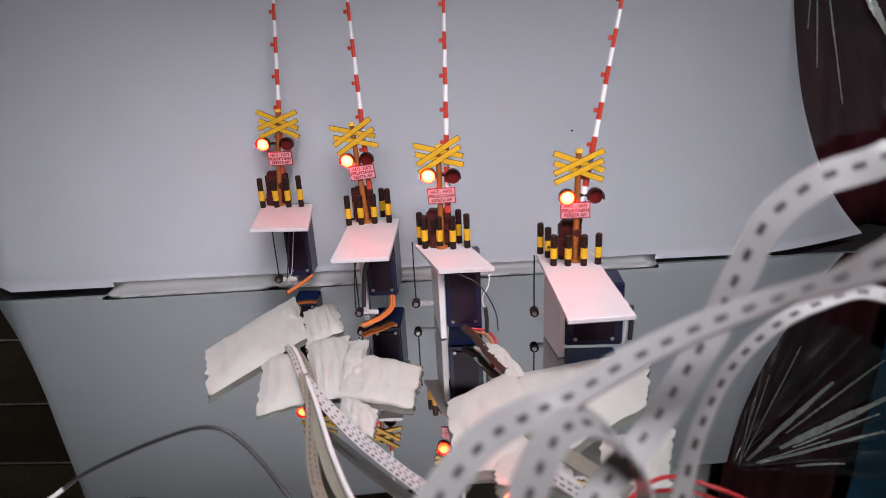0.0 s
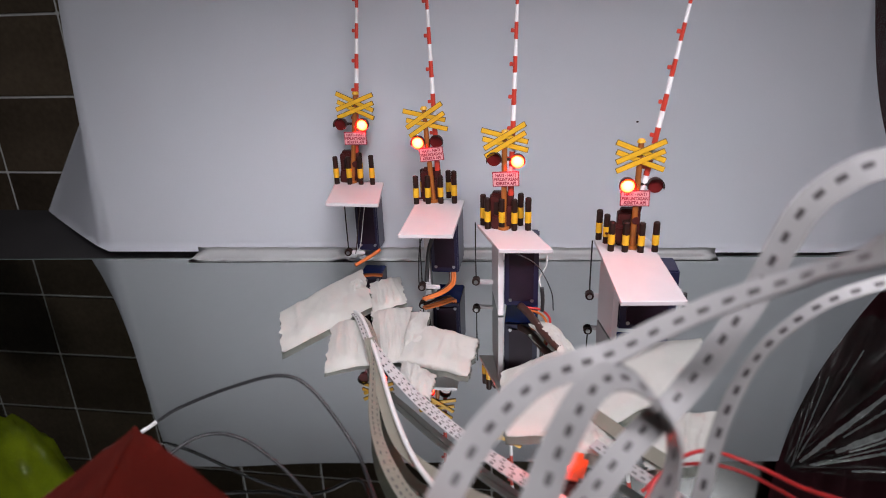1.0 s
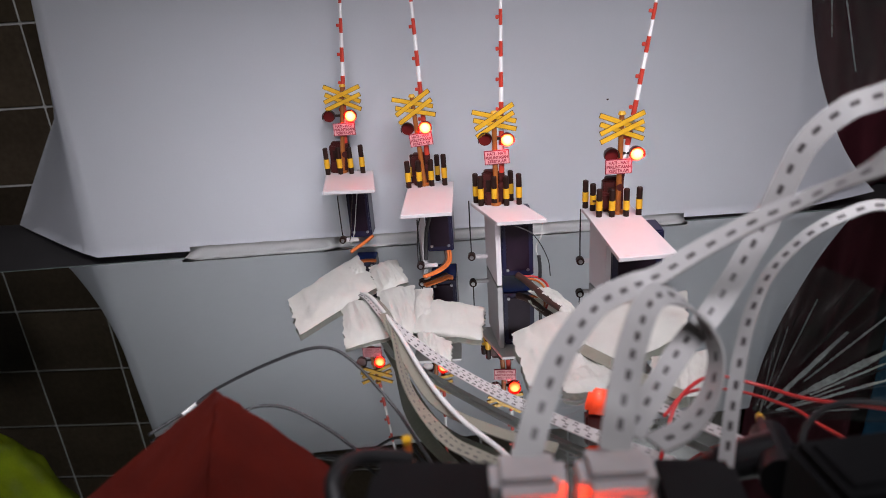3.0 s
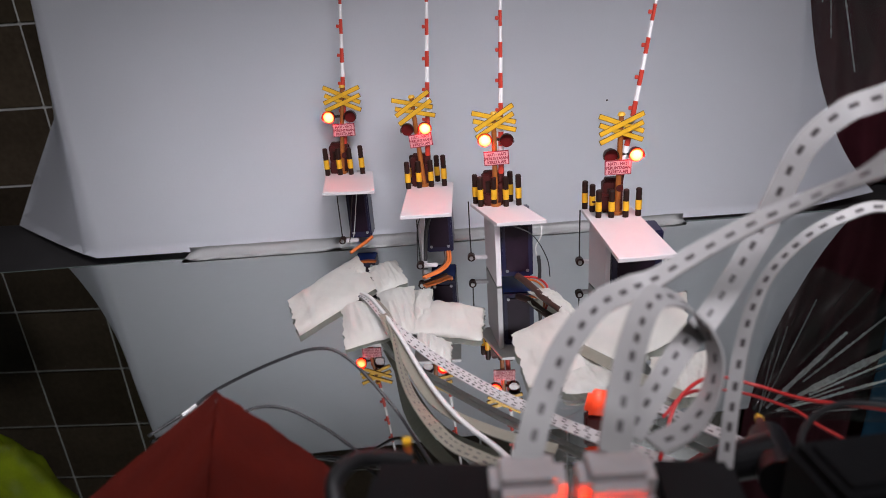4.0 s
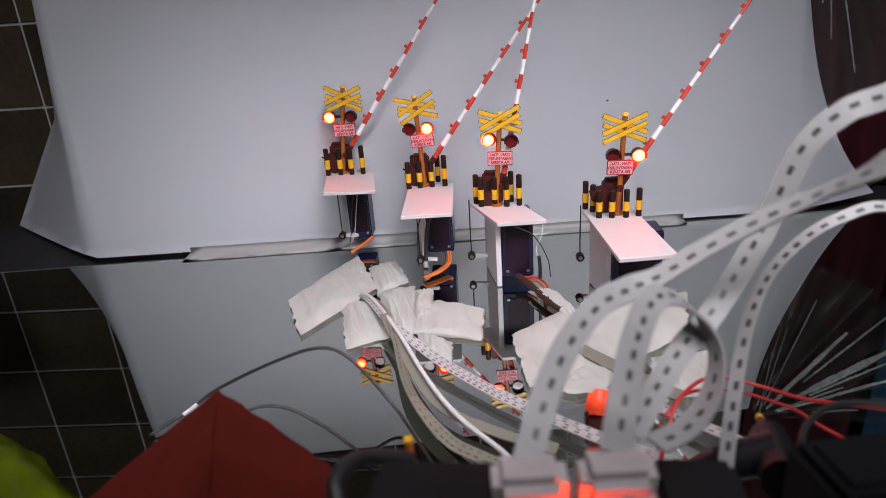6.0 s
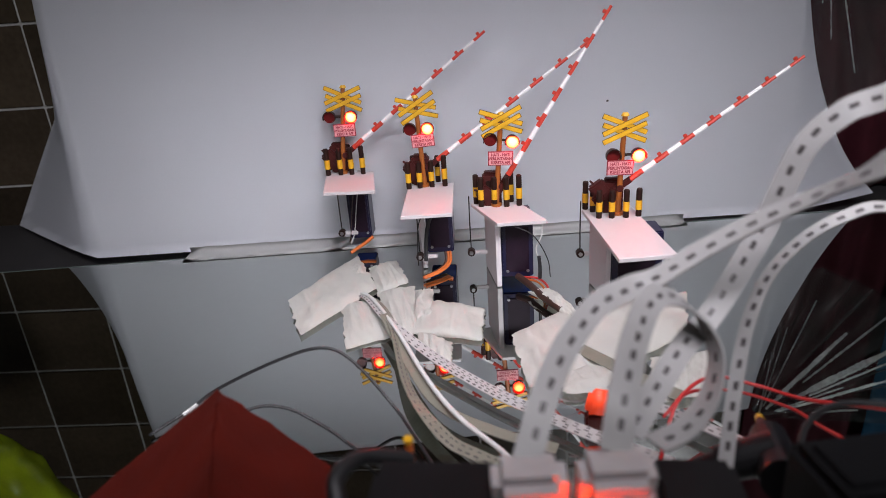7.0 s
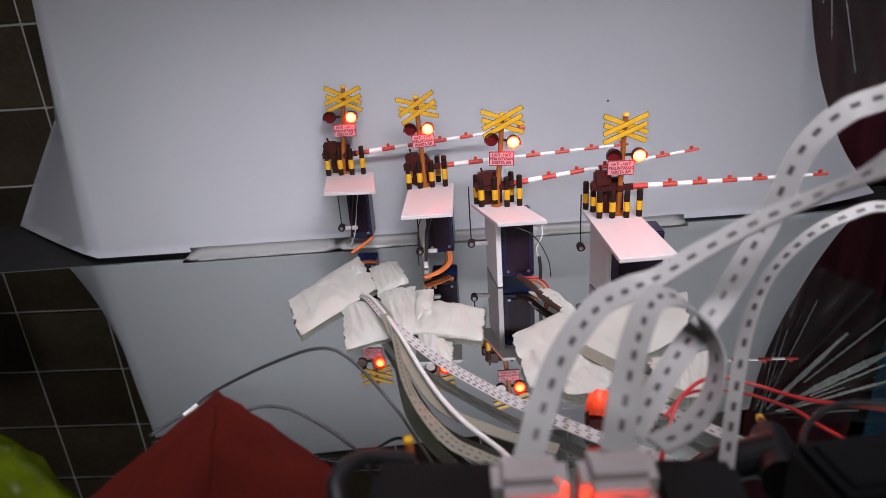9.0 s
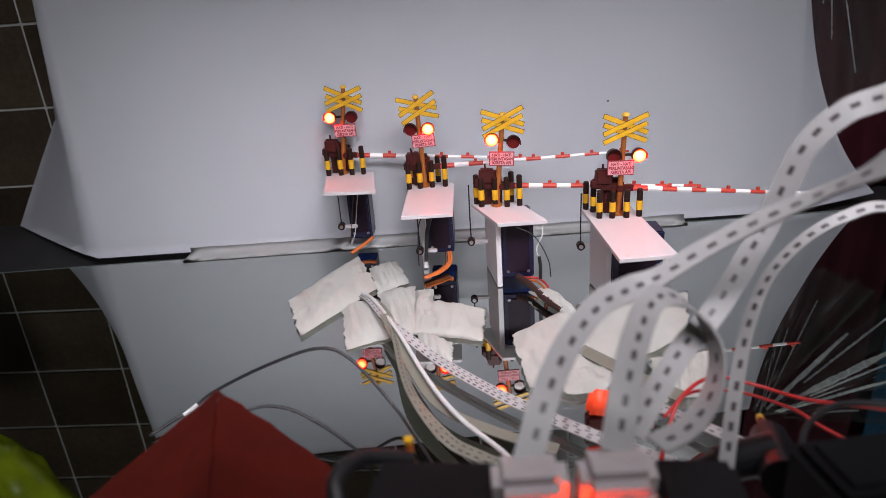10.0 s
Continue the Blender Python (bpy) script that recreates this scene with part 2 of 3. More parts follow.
def paper_point(u, w):
    """u: -1 to 1 along the sheet, w: 0 to 1 up it."""
    left, right = max(0.0, (-u - 0.88) / 0.12), max(0.0, (u - 0.84) / 0.16)
    x = -12 + 186 * max(-0.999, min(0.999, u / 0.88 if u < 0 else u / 0.84))
    low = max(0.0, 1 - w / 0.42)
    x += -left * (54 - 62 * max(0.0, w - 0.42) + 42 * low) + right * (4 + 16 * (1 - w) + 40 * (1 - w) ** 3.2)
    y = 276.0 + FOOT * x + 10 * w * w + left ** 1.05 * (82 - 76 * max(0.0, w - 0.42)) + right ** 1.25 * (10 + 10 * low ** 1.3)
    z = 0.8 + (PAPER_TOP - 10 * u) * w - 4 * left * low
    y += 1.2 * math.sin(5 * u + 2) * w + 0.8 * math.sin(11 * u) * w
    return Vector((x, y, z)) * MM


bm = B()
NU, NW = 96, 24
grid = [[bm.verts.new(paper_point(-1 + 2 * i / NU, j / NW)) for j in range(NW + 1)] for i in range(NU + 1)]
for i in range(NU):
    for j in range(NW):
        bm.faces.new((grid[i][j], grid[i + 1][j], grid[i + 1][j + 1], grid[i][j + 1]))
bmesh.ops.solidify(bm, geom=bm.faces[:], thickness=0.0004)
tagged(part("paper_backdrop", bm, PAPER, smooth=True), label="large white paper sheet standing as a backdrop with curling corners", category="paper")
speck = B()
p = paper_point(0.405, 0.475)
box(speck, p.x / MM, p.y / MM - 0.6, p.z / MM, 1.0, 0.3, 0.8, 0.1)
tagged(part("speck", speck, BLACK), label="tiny black speck on the white paper", category="speck")

# clear tape along the paper's foot
for x0, x1 in ((-146, -66), (-66, 20), (20, 120)):
    bm = B()
    n = 14
    lo = []
    for k in range(n + 1):
        x = x0 + (x1 - x0) * k / n
        j = 0.5 * noise.noise((x * 0.13, 3, 1))
        lo.append([bm.verts.new(Vector(q) * MM) for q in ((x, back_edge(x) - 3.2 + j, 0.35), (x, back_edge(x) + 2, 0.5), (x, 276 + FOOT * x - 0.4, 1.0), (x, 276 + FOOT * x - 0.7, 3.6 + j))])
    for a, b in zip(lo, lo[1:]):
        for k in range(3):
            bm.faces.new((a[k], b[k], b[k + 1], a[k + 1]))
    bmesh.ops.solidify(bm, geom=bm.faces[:], thickness=-0.0002)
    tagged(part("tape_strip", bm, HEM, smooth=True), label="translucent tape strip holding the paper to the mirror", category="tape", group="tape along the paper")

# ---- the crossing gates ----
GATES = [
    # mast x, y, plate height; plate corners, depth, slant; places of lamps, sign and crossbucks on the mast; their tilt; arm length
    dict(x=-56.9, y=263.5, z=41.0, fl=(-60.3, 231.2), fr=(-36.1, 230.4), depth=34, slant=-5.5, lamps=((-2.9, 28.6), (7.6, 28.3)), sign=(3.8, 22.0), upper=(4.6, 38.8), lower=(4.8, 35.1), top=42.6, tilt=2, arm_len=90),
    dict(x=-14.7, y=248.5, z=36.5, fl=(-22.3, 205.4), fr=(-0.4, 206.4), depth=46, slant=-0.5, lamps=((-4.9, 28.0), (3.3, 28.0)), sign=(0.8, 22.6), upper=(-1.4, 39.7), lower=(-0.4, 35.7), top=42.6, tilt=-9, arm_len=94),
    dict(x=18.6, y=224.0, z=33.0, fl=(18.2, 200.8), fr=(38.9, 201.9), depth=28, slant=-11, lamps=((-1.4, 30.2), (7.9, 28.8)), sign=(2.7, 21.8), upper=(3.5, 39.2), lower=(3.5, 35.8), top=40.6, tilt=-4, arm_len=85),
    dict(x=69.2, y=210.5, z=31.0, fl=(60.1, 163.1), fr=(81.4, 165.2), depth=56, slant=-4.5, lamps=((-2.8, 25.7), (7.3, 25.5)), sign=(0.1, 20.7), upper=(1.6, 38.4), lower=(1.5, 34.9), top=42.0, tilt=0, arm_len=84),
]
BOLLARDS = [
    [(-6.9, -2.4, 13.5), (-0.5, -2.6, 13.5), (5.1, -2.9, 13.5), (10.8, -2.8, 14.2), (-3.4, 6, 13.5), (2.5, 7, 13)],
    [(-7.4, -3.0, 13), (-2.1, -2.5, 13), (3.6, -1.6, 13), (9.8, -1.2, 15), (-5.6, 5.5, 14), (6.1, 7, 13)],
    [(-6.6, 0.0, 13.5), (-0.6, -0.7, 13.5), (4.6, -1.5, 13.5), (10.2, -0.8, 14), (-8.8, 4.6, 13.5), (6.9, 5.0, 14)],
    [(-8.3, -3.2, 12), (-3.1, -3.8, 12), (2.7, -4.0, 12), (8.1, -3.0, 12), (-12, 9, 12.5), (-9.5, 5.0, 12)],
]
ARMS, RODS, LIGHTS, HEADS = [], [], [], []


def bollard(parent, x, y, h, r=1.25):
    bm = B()
    rod(bm, (x, y, 0), (x, y, h - 0.4), r)
    rod(bm, (x, y, h - 0.4), (x, y, h), r, r * 0.7)
    post = part("bollard", bm, BLACK, parent, smooth=False)
    bm = B()
    rod(bm, (x, y, h * 0.24), (x, y, h * 0.58), r + 0.1)
    part("yellow_band", bm, YELLOW, post, "yellow painted band")


def lamp_head(parent, x, z):
    bm = B()
    rod(bm, (x, -1.6, z), (x, 0.6, z), 2.8, sides=24)
    rod(bm, (x, 0.6, z), (x, 1.8, z), 2.8, 1.2, sides=24)
    head = part("lamp", bm, LENS_RED, parent, "dark red round crossing lamp")
    bm = B()
    n = 18
    ring = []
    for k in range(n + 1):
        a = math.radians(-20 + 220 * k / n)
        ring.append([bm.verts.new(Vector((x + q * math.cos(a), y, z + q * math.sin(a))) * MM) for q, y in ((2.85, -1.4), (2.85, -3.4), (3.1, -3.4), (3.1, -1.4))])
    for a, b in zip(ring, ring[1:]):
        for k in range(4):
            bm.faces.new((a[k], b[k], b[(k + 1) % 4], a[(k + 1) % 4]))
    part("lamp_hood", bm, BLACK, head)
    return head


def crossing_gate(i, g):
    gate = thing("crossing_gate", pose(g["x"] * MM, g["y"] * MM, g["z"] * MM),
                 label="model crossing gate with yellow crossbucks, red lamps and striped arm", category="crossing gate", group="row of model crossing gates")
    top_x, top_z = g["upper"]

    def at(z):
        return top_x * z / top_z

    bm = B()
    rod(bm, (0, 0, 0), (at(g["top"]), 0, g["top"]), 1.2, 1.05)
    rod(bm, (0, 0, 0), (at(1.2), 0, 1.2), 2.4)
    mast = part("mast", bm, OCHRE, gate, "ochre painted mast", smooth=False)
    head = [mast]
    bm = B()
    rod(bm, (at(g["top"]), 0, g["top"] - 0.4), (at(g["top"]), 0, g["top"] + 0.8), 1.7, 1.1)
    part("cap", bm, YELLOW, mast)
    # two crossbucks, one above the other
    for (x, z), half in ((g["upper"], 9.4), (g["lower"], 9.2)):
        for s in (1, -1):
            m = Matrix.Translation(Vector((x, -1.3 - 0.55 * (s > 0), z)) * MM) @ Matrix.Rotation(math.radians(s * -23 + g["tilt"]), 4, "Y")
            bm = box(B(), 0, 0, 0, 2 * half, 0.6, 1.8, 0.12, m)
            board = part("crossbuck_board", bm, YELLOW, gate, "yellow crossbuck board with dark rim")
            head.append(board)
            bm = box(B(), 0, 0.35, 0, 2 * half + 0.4, 0.4, 2.15, 0.1, m)
            part("board_rim", bm, EDGE_DARK, board)
    # lamps on a cross arm
    (xl, zl), (xr, zr) = g["lamps"]
    bm = B()
    rod(bm, (xl, 0.4, zl), (xr, 0.4, zr), 0.6)
    head.append(part("lamp_bracket", bm, BLACK, gate))
    head += [lamp_head(gate, xl, zl), lamp_head(gate, xr, zr)]
    bm = B()
    bmesh.ops.create_uvsphere(bm, u_segments=20, v_segments=12, radius=2.65 * MM, matrix=Matrix.Diagonal((1, 0.55, 1, 1)))
    lit = part("lit_lens", bm, LED_ON, gate, "glowing orange red lamp lens", smooth=True)
    LIGHTS.append((lit, (xl, -1.9, zl), (xr, -1.9, zr)))
    # warning sign
    sx, sz = g["sign"]
    m = Matrix.Translation(Vector((sx, -1.5, sz)) * MM) @ Matrix.Rotation(math.radians((1.5, 8, -5, -3)[i] * -0.5), 4, "Y")
    sign = part("warning_sign", box(B(), 0, 0, 0, 10.8, 0.6, 6.2, 0.1, m), SIGN_INK, gate, "pink sign with red lettering")
    head.append(sign)
    HEADS.append(head)
    part("sign_face", box(B(), 0, -0.35, 0, 10.0, 0.2, 5.4, 0.0, m), SIGN, sign)
    for text, z in (("HATI - HATI", 1.1), ("PERLINTASAN", -0.6), ("KERETA API", -2.3)):
        cu = bpy.data.curves.new("lettering", "FONT")
        cu.body, cu.size, cu.align_x, cu.extrude = text, 1.75 * MM, "CENTER", 0.00003
        cu.offset = 0.00007
        t = new("lettering", cu)
        bpy.context.view_layer.update()
        me = bpy.data.meshes.new_from_object(t)
        bpy.data.objects.remove(t)
        me.transform(m @ Matrix.Translation((0, -0.5 * MM, z * MM)) @ Matrix.Rotation(math.radians(90), 4, "X") @ Matrix.Diagonal((0.88, 1, 1, 1)))
        me.materials.clear()
        me.materials.append(SIGN_INK)
        ob = new("lettering", me)
        ob.parent = sign
    # barrier machine behind the bollards
    bm = B()
    box(bm, -1.6, 4.2, 6.8, 8.5, 4.6, 13.6, 0.5)
    box(bm, -1.6, 4.2, 14.2, 6.5, 3.6, 1.6, 0.4)
    machine = part("barrier_machine", bm, BOX_RED, gate, "oxblood red barrier machine box")
    bm = B()
    box(bm, -1.6, 1.75, 7.5, 5.0, 0.5, 7.0, 0.15)
    part("access_door", bm, BLACK, machine)
    # swinging arm with its counterweight; built along +x from the pivot
    pivot = ((2.4, 1.0, 9.3), (2.3, 1.0, 9.2), (2.8, 1.0, 9.0), (0.5, 1.0, 11.6))[i]
    bm = B()
    box(bm, -3.0, 0, 0, 9.5, 2.2, 3.2, 0.5)
    box(bm, -7.0, 0.6, 4.2, 7.0, 4.4, 6.6, 0.8)
    box(bm, -9.5, 0.4, 1.0, 5.0, 3.0, 4.0, 0.6)
    rod(bm, (-7.5, 0.4, 7.0), (-7.9, 0.4, 9.6), 0.45)
    box(bm, 3.6, 0, 0, 5.0, 1.8, 2.6, 0.4)
    rod(bm, (0, -2.2, 0), (0, 2.2, 0), 1.5)
    arm = part("barrier_arm", bm, BOX_RED, gate, "red and white striped barrier arm with dark counterweight")
    n = 13
    x0, seg = 5.5, (g["arm_len"] - 5.5) / n
    for k in range(n):
        a, b = x0 + k * seg, x0 + (k + 1) * seg
        w = 1.25 - 0.05 * k
        bm = B()
        rod(bm, (a, 0, 0), (b, 0, 0), w, w - 0.05, sides=8)
        if k % 2 == 0 and k:
            box(bm, (a + b) / 2, 0, w + 0.6, 1.5, 0.9, 1.4, 0.2)
        part("red_stripe" if k % 2 == 0 else "white_stripe", bm, ARM_RED if k % 2 == 0 else ARM_WHITE, arm)
    ARMS.append((arm, pivot))
    for b in BOLLARDS[i]:
        bollard(gate, *b)
    # plate
    fl, fr = Vector(g["fl"]) - Vector((g["x"], g["y"])), Vector(g["fr"]) - Vector((g["x"], g["y"]))
    back = Vector((g["slant"], g["depth"]))
    bm = B()
    low = [bm.verts.new(Vector((*q, -1.6)) * MM) for q in (fl, fr, fr + back, fl + back)]
    f = bm.faces.new(low)
    ex = bmesh.ops.extrude_face_region(bm, geom=[f])
    bmesh.ops.translate(bm, verts=[q for q in ex["geom"] if isinstance(q, bmesh.types.BMVert)], vec=(0, 0, 1.6 * MM))
    bmesh.ops.bevel(bm, geom=bm.edges[:], offset=0.15 * MM, segments=1, affect="EDGES")
    part("base_plate", bm, PLASTIC, gate, "white plastic base plate")
    # bracket and servo hang below the plate
    sxl, sxr, face_y, deep = ((fl.x + 3.8, fl.x + 15, fl.y + 29, 12), (fl.x + 7.7, fl.x + 20.3, fl.y + 28, 20), (fl.x + 1.6, fl.x + 15.4, fl.y + 8.5, 20), (fl.x + 3.6, fl.x + 24.5, fl.y + 30, 13))[i]
    low_z = (6.5, 7.5, 4.0, 4.0)[i] - g["z"]
    thick, turn = 2.2, (6, 8, 10, 12)[i]
    long = deep + 5
    m = Matrix.Translation(Vector((sxl - 1.3, face_y - 1, 0) if i else (sxl + 6, face_y + deep + 1.5, 0)) * MM) @ Matrix.Rotation(math.radians(turn), 4, "Z")
    bm = box(B(), 0, long / 2, (-1.6 - g["z"] + 0.4) / 2, thick, long, g["z"] - 1.6 - 0.4, 0.15, m)
    part("bracket", bm, PLASTIC, gate, "white plastic upright bracket")
    cx = (sxl + sxr) / 2
    bm = box(B(), cx, face_y + 1 + deep / 2, (low_z - 2.2) / 2, sxr - sxl, deep, -low_z - 2.2, 0.6)
    servo = part("servo", bm, SERVO, gate, "dark blue glossy micro servo motor")
    bm = box(B(), cx, face_y + 0.8, low_z / 2 - 1.4, (sxr - sxl) * 0.72, 0.6, -low_z * 0.72, 0.2)
    part("servo_label", bm, SERVO_LABEL, servo, "dark wine red servo label")
    bm = box(B(), cx, face_y + 1 + deep / 2, low_z + 0.7, (sxr - sxl) * 0.96, deep - 1.2, 1.6, 0.3)
    part("servo_cap", bm, SERVO_BLUE, servo, "blue translucent servo end cap")
    for q in (-1, 1):
        bm = B()
        rod(bm, (cx + q * (sxr - sxl) * 0.32, face_y + 0.2, low_z + 3), (cx + q * (sxr - sxl) * 0.32, face_y + 1.6, low_z + 3), 0.7)
        part("screw", bm, STEEL, servo)
    # pull rod from the barrier machine through the plate to the servo horn
    hx, hy, hz = ((fl.x + 1.0, fl.y + 24, -33), (fl.x + 4.8, fl.y + 20.5, -32), (fl.x - 11.8, fl.y + 27.5, -26.2), (fl.x - 5.6, fl.y + 52, -23))[i]
    bm = B()
    tube(bm, [(hx, hy, 1.0 if i > 1 else -9.5), (hx - 0.1, hy, -14), (hx, hy - 0.1, hz + 1)], 0.3)
    pull = part("pull_rod", bm, BLACK_W, gate, "thin black pull rod with nut")
    bm = B()
    rod(bm, (hx, hy - 1.6, hz), (hx, hy + 1.2, hz), 1.8)
    part("nut", bm, BLACK, pull)
    bm = B()
    rod(bm, (hx, hy - 2.2, hz), (hx, hy - 1.6, hz), 0.9)
    part("nut_screw", bm, STEEL, pull)
    bm = B()
    box(bm, hx + 4.0, hy + 0.4, hz - 0.5, 8.0, 1.4, 2.0, 0.4)
    part("servo_horn", bm, PLASTIC, pull, "white servo horn")
    RODS.append((pull, i))
    return gate


GATE_THINGS = [crossing_gate(i, g) for i, g in enumerate(GATES)]

# ---- wires of the servos ----


def wire(label, points, r, material, category="wire", group=""):
    ob = part("wire", tube(B(), points, r), material, smooth=True)
    return tagged(ob, label=label, category=category, group=group)

wire("orange servo wire bending down to the mirror", [(-4.0, 236, 8.0), (-3.9, 230, 4.0), (-8, 223, 2.6), (-15, 217, 2.2)], 0.65, ORANGE)
wire("red servo wire bending down to the mirror", [(-5.1, 236, 8.0), (-5.0, 231, 3.8), (-9, 224.5, 2.4), (-16, 218, 2.0)], 0.65, ORANGE)
wire("brown servo wire beside the orange ones", [(-6.2, 236, 8.0), (-6.2, 232, 3.4), (-10, 226, 1.8), (-16, 220, 1.6)], 0.65, BROWN_W)
wire("orange servo wires under white tape", [(-45, 261, 7.0), (-49, 257, 5.0), (-55, 250, 3.0)], 0.9, ORANGE)
wire("black servo cable leaving towards the tape", [(26.5, 209, 5.0), (30.5, 203, 4.0), (36, 190, 3.4), (42, 179, 3.0)], 1.6, BROWN_W)
wire("red wire loop beside the servo", [(29, 208, 4.8), (35, 206.5, 4.6), (38.5, 200, 3.8), (37, 192, 3.2)], 0.5, RED_W)
wire("orange wire loop beside the servo", [(29, 207, 4.2), (34, 205, 4.0), (37, 199, 3.4), (36, 191, 3.0)], 0.5, ORANGE)
wire("thin black lamp wire arching from the plate", [(25, 202, 31), (33, 200, 27), (38.5, 199, 17), (39.6, 198, 9)], 0.22, BLACK_W)
wire("thin white lamp wire hanging from the plate", [(36.8, 203.5, 31), (36.4, 202, 26), (34, 201, 21), (35, 200, 16)], 0.28, WHITE_W)
wire("black sleeve on the lamp wire", [(35, 199.5, 18), (35.4, 199.2, 13), (35.3, 199, 8)], 0.8, BLACK_W)
wire("thin black lamp wire hanging beside the servo", [(-13, 222, 34), (-16.8, 222, 26), (-18, 222, 13), (-18.3, 223, 6)], 0.25, BLACK_W)
wire("black sleeved wire beside the servo", [(-10, 222, 33), (-13, 222, 24), (-14.2, 222, 14), (-14.5, 221, 9)], 0.9, BLACK_W)
wire("thin brown lamp wire hanging beside the servo", [(-50, 255, 39), (-53, 255, 24), (-55, 255, 11), (-56, 255, 7)], 0.25, BROWN_W)
wire("thin white lamp wire hanging beside the servo", [(-48, 255, 39), (-50.5, 255, 26), (-53, 255, 12), (-55.5, 254, 6)], 0.22, WHITE_W)
wire("black sleeve beside the servo", [(86, 190, 22), (86.4, 190, 15), (86, 189, 9)], 0.9, BLACK_W)
wire("thin white wire beside the servo", [(84.4, 189, 24), (84.2, 189, 15), (83.5, 188, 8)], 0.3, WHITE_W)


# ---- masking tape on the mirror ----
def tape(corners, lift, seed, label):
    """A crumpled strip of tape over four corners on the mirror, torn at its first and last edge; lift: how high it rises in the middle."""
    a, b, c, d = (Vector((*q, 0)) for q in corners)
    way = (b + c - a - d).normalized()
    side = Vector((-way.y, way.x, 0))
    n, m = 30, 20
    bm = B()
    grid = []
    for i in range(n + 1):
        col = []
        for j in range(m + 1):
            s, t = i / n, j / m
            p = (a * (1 - s) + b * s) * (1 - t) + (d * (1 - s) + c * s) * t
            torn = 1.4 * noise.noise((t * 9, seed, 0)) + 1.2 * noise.noise((t * 27, seed, 4))
            p += way * torn * abs(2 * s - 1) ** 3 + side * (0.9 * noise.noise((s * 5, seed, t * 2)))
            edge = (1 - (2 * t - 1) ** 6) * (1 - abs(2 * s - 1) ** 8)
            ridge = abs(noise.noise((s * 5 + seed, t * 1.5, seed)))
            z = 0.45 + 0.22 * seed + edge * (lift * math.sin(math.pi * s) * 0.8 + 2.6 * max(0, 0.35 - ridge) + 1.1 * abs(noise.noise((s * 13, t * 9 + seed, 2))) + 0.5 * abs(noise.noise((s * 31, t * 22 + seed, 6))))
            col.append(bm.verts.new(Vector((p.x, p.y, max(z, 0.35))) * MM))
        grid.append(col)
    for i in range(n):
        for j in range(m):
            bm.faces.new((grid[i][j], grid[i + 1][j], grid[i + 1][j + 1], grid[i][j + 1]))
    bmesh.ops.solidify(bm, geom=bm.faces[:], thickness=0.00018)
    return tagged(part("masking_tape", bm, TAPE, smooth=True), label=label, category="tape", group="tape over the cables")


def strip_of_tape(a, b, width):
    """Corners of a straight strip from a to b."""
    a, b = Vector(a), Vector(b)
    side = Vector((a.y - b.y, b.x - a.x)).normalized() * width / 2
    return [tuple(q) for q in (a + side, b + side, b - side, a - side)]


tape([(-75.2, 201.7), (-51.9, 250.3), (-36.2, 210.5), (-61.6, 169.3)], 2.5, 4, "crumpled white masking tape strip over servo cables")
tape([(-43.9, 233.8), (-31.1, 241.9), (-22.6, 215.7), (-35.4, 204.2)], 2.5, 3, "short white tape end over orange wires")
tape([(-50.2, 196.5), (-36.8, 199.7), (-21.5, 168.7), (-41.7, 158.5)], 2.5, 1, "wrinkled white masking tape patch with a torn end")
tape([(-36.5, 207.4), (-19.5, 212.1), (-14.1, 168.2), (-24.3, 166.5)], 3.0, 2, "wrinkled white masking tape strip over servo cables")
tape([(-19.8, 199.6), (11.8, 186.7), (10.1, 160.5), (-19.0, 168.5)], 2.5, 3, "white masking tape strip with torn end")
tape([(-16.2, 170.8), (-1.3, 161.3), (-1.1, 145.7), (-13.3, 156.5)], 1.5, 1, "small white tape patch beside the dotted strips")
tape(strip_of_tape((-15, 207), (-13, 176), 8), 3.5, 4, "narrow rolled tape round a servo cable")
tape(strip_of_tape((-46, 222), (-52, 236), 8), 2.0, 5, "narrow tape holding orange wires")
tape([(21.0, 163.3), (46.3, 185.3), (54.1, 132.4), (24.8, 128.8)], 3.0, 5, "wide white masking tape over servo cables")
tape([(39.8, 178.0), (95.2, 194.2), (84.9, 159.3), (48.0, 131.4)], 3.0, 6, "white masking tape strip beside a servo")
tape([(67.5, 143.4), (90.1, 147.0), (81.3, 121.9), (63.5, 117.2)], 2.0, 7, "white masking tape patch on the mirror")
tape([(34.9, 133.5), (53.8, 142.1), (58.6, 121.9), (35.9, 123.8)], 2.0, 8, "white masking tape patch under the cables")
tape(strip_of_tape((33, 200), (46, 176), 7), 3.0, 9, "narrow tape round a black servo cable")


# ---- flat light strips and cables ----
CHIP_WIDE, CHIP_LONG, CHIP_SLIM = (mesh_of(box(B(), 0, 0, 0, *q, 0.05), "chip", CHIP) for q in ((1.9, 1.0, 0.16), (1.5, 0.55, 0.16), (1.3, 0.4, 0.16)))


def chip_line(ob, frames, every, mesh, offset, face_off, faces):
    """Chips in a row along a strip."""
    gone = 0.0
    for (c0, *_), (c, way, side, face) in zip(frames, frames[1:]):
        gone += (c - c0).length
        if gone < every:
            continue
        gone = 0.0
        for q in faces:
            chip = new("chip", mesh)
            chip.parent = ob
            chip.matrix_basis = Matrix.Translation((c + side * offset + face * face_off * q) * MM) @ Matrix((way, side, face)).transposed().to_4x4()


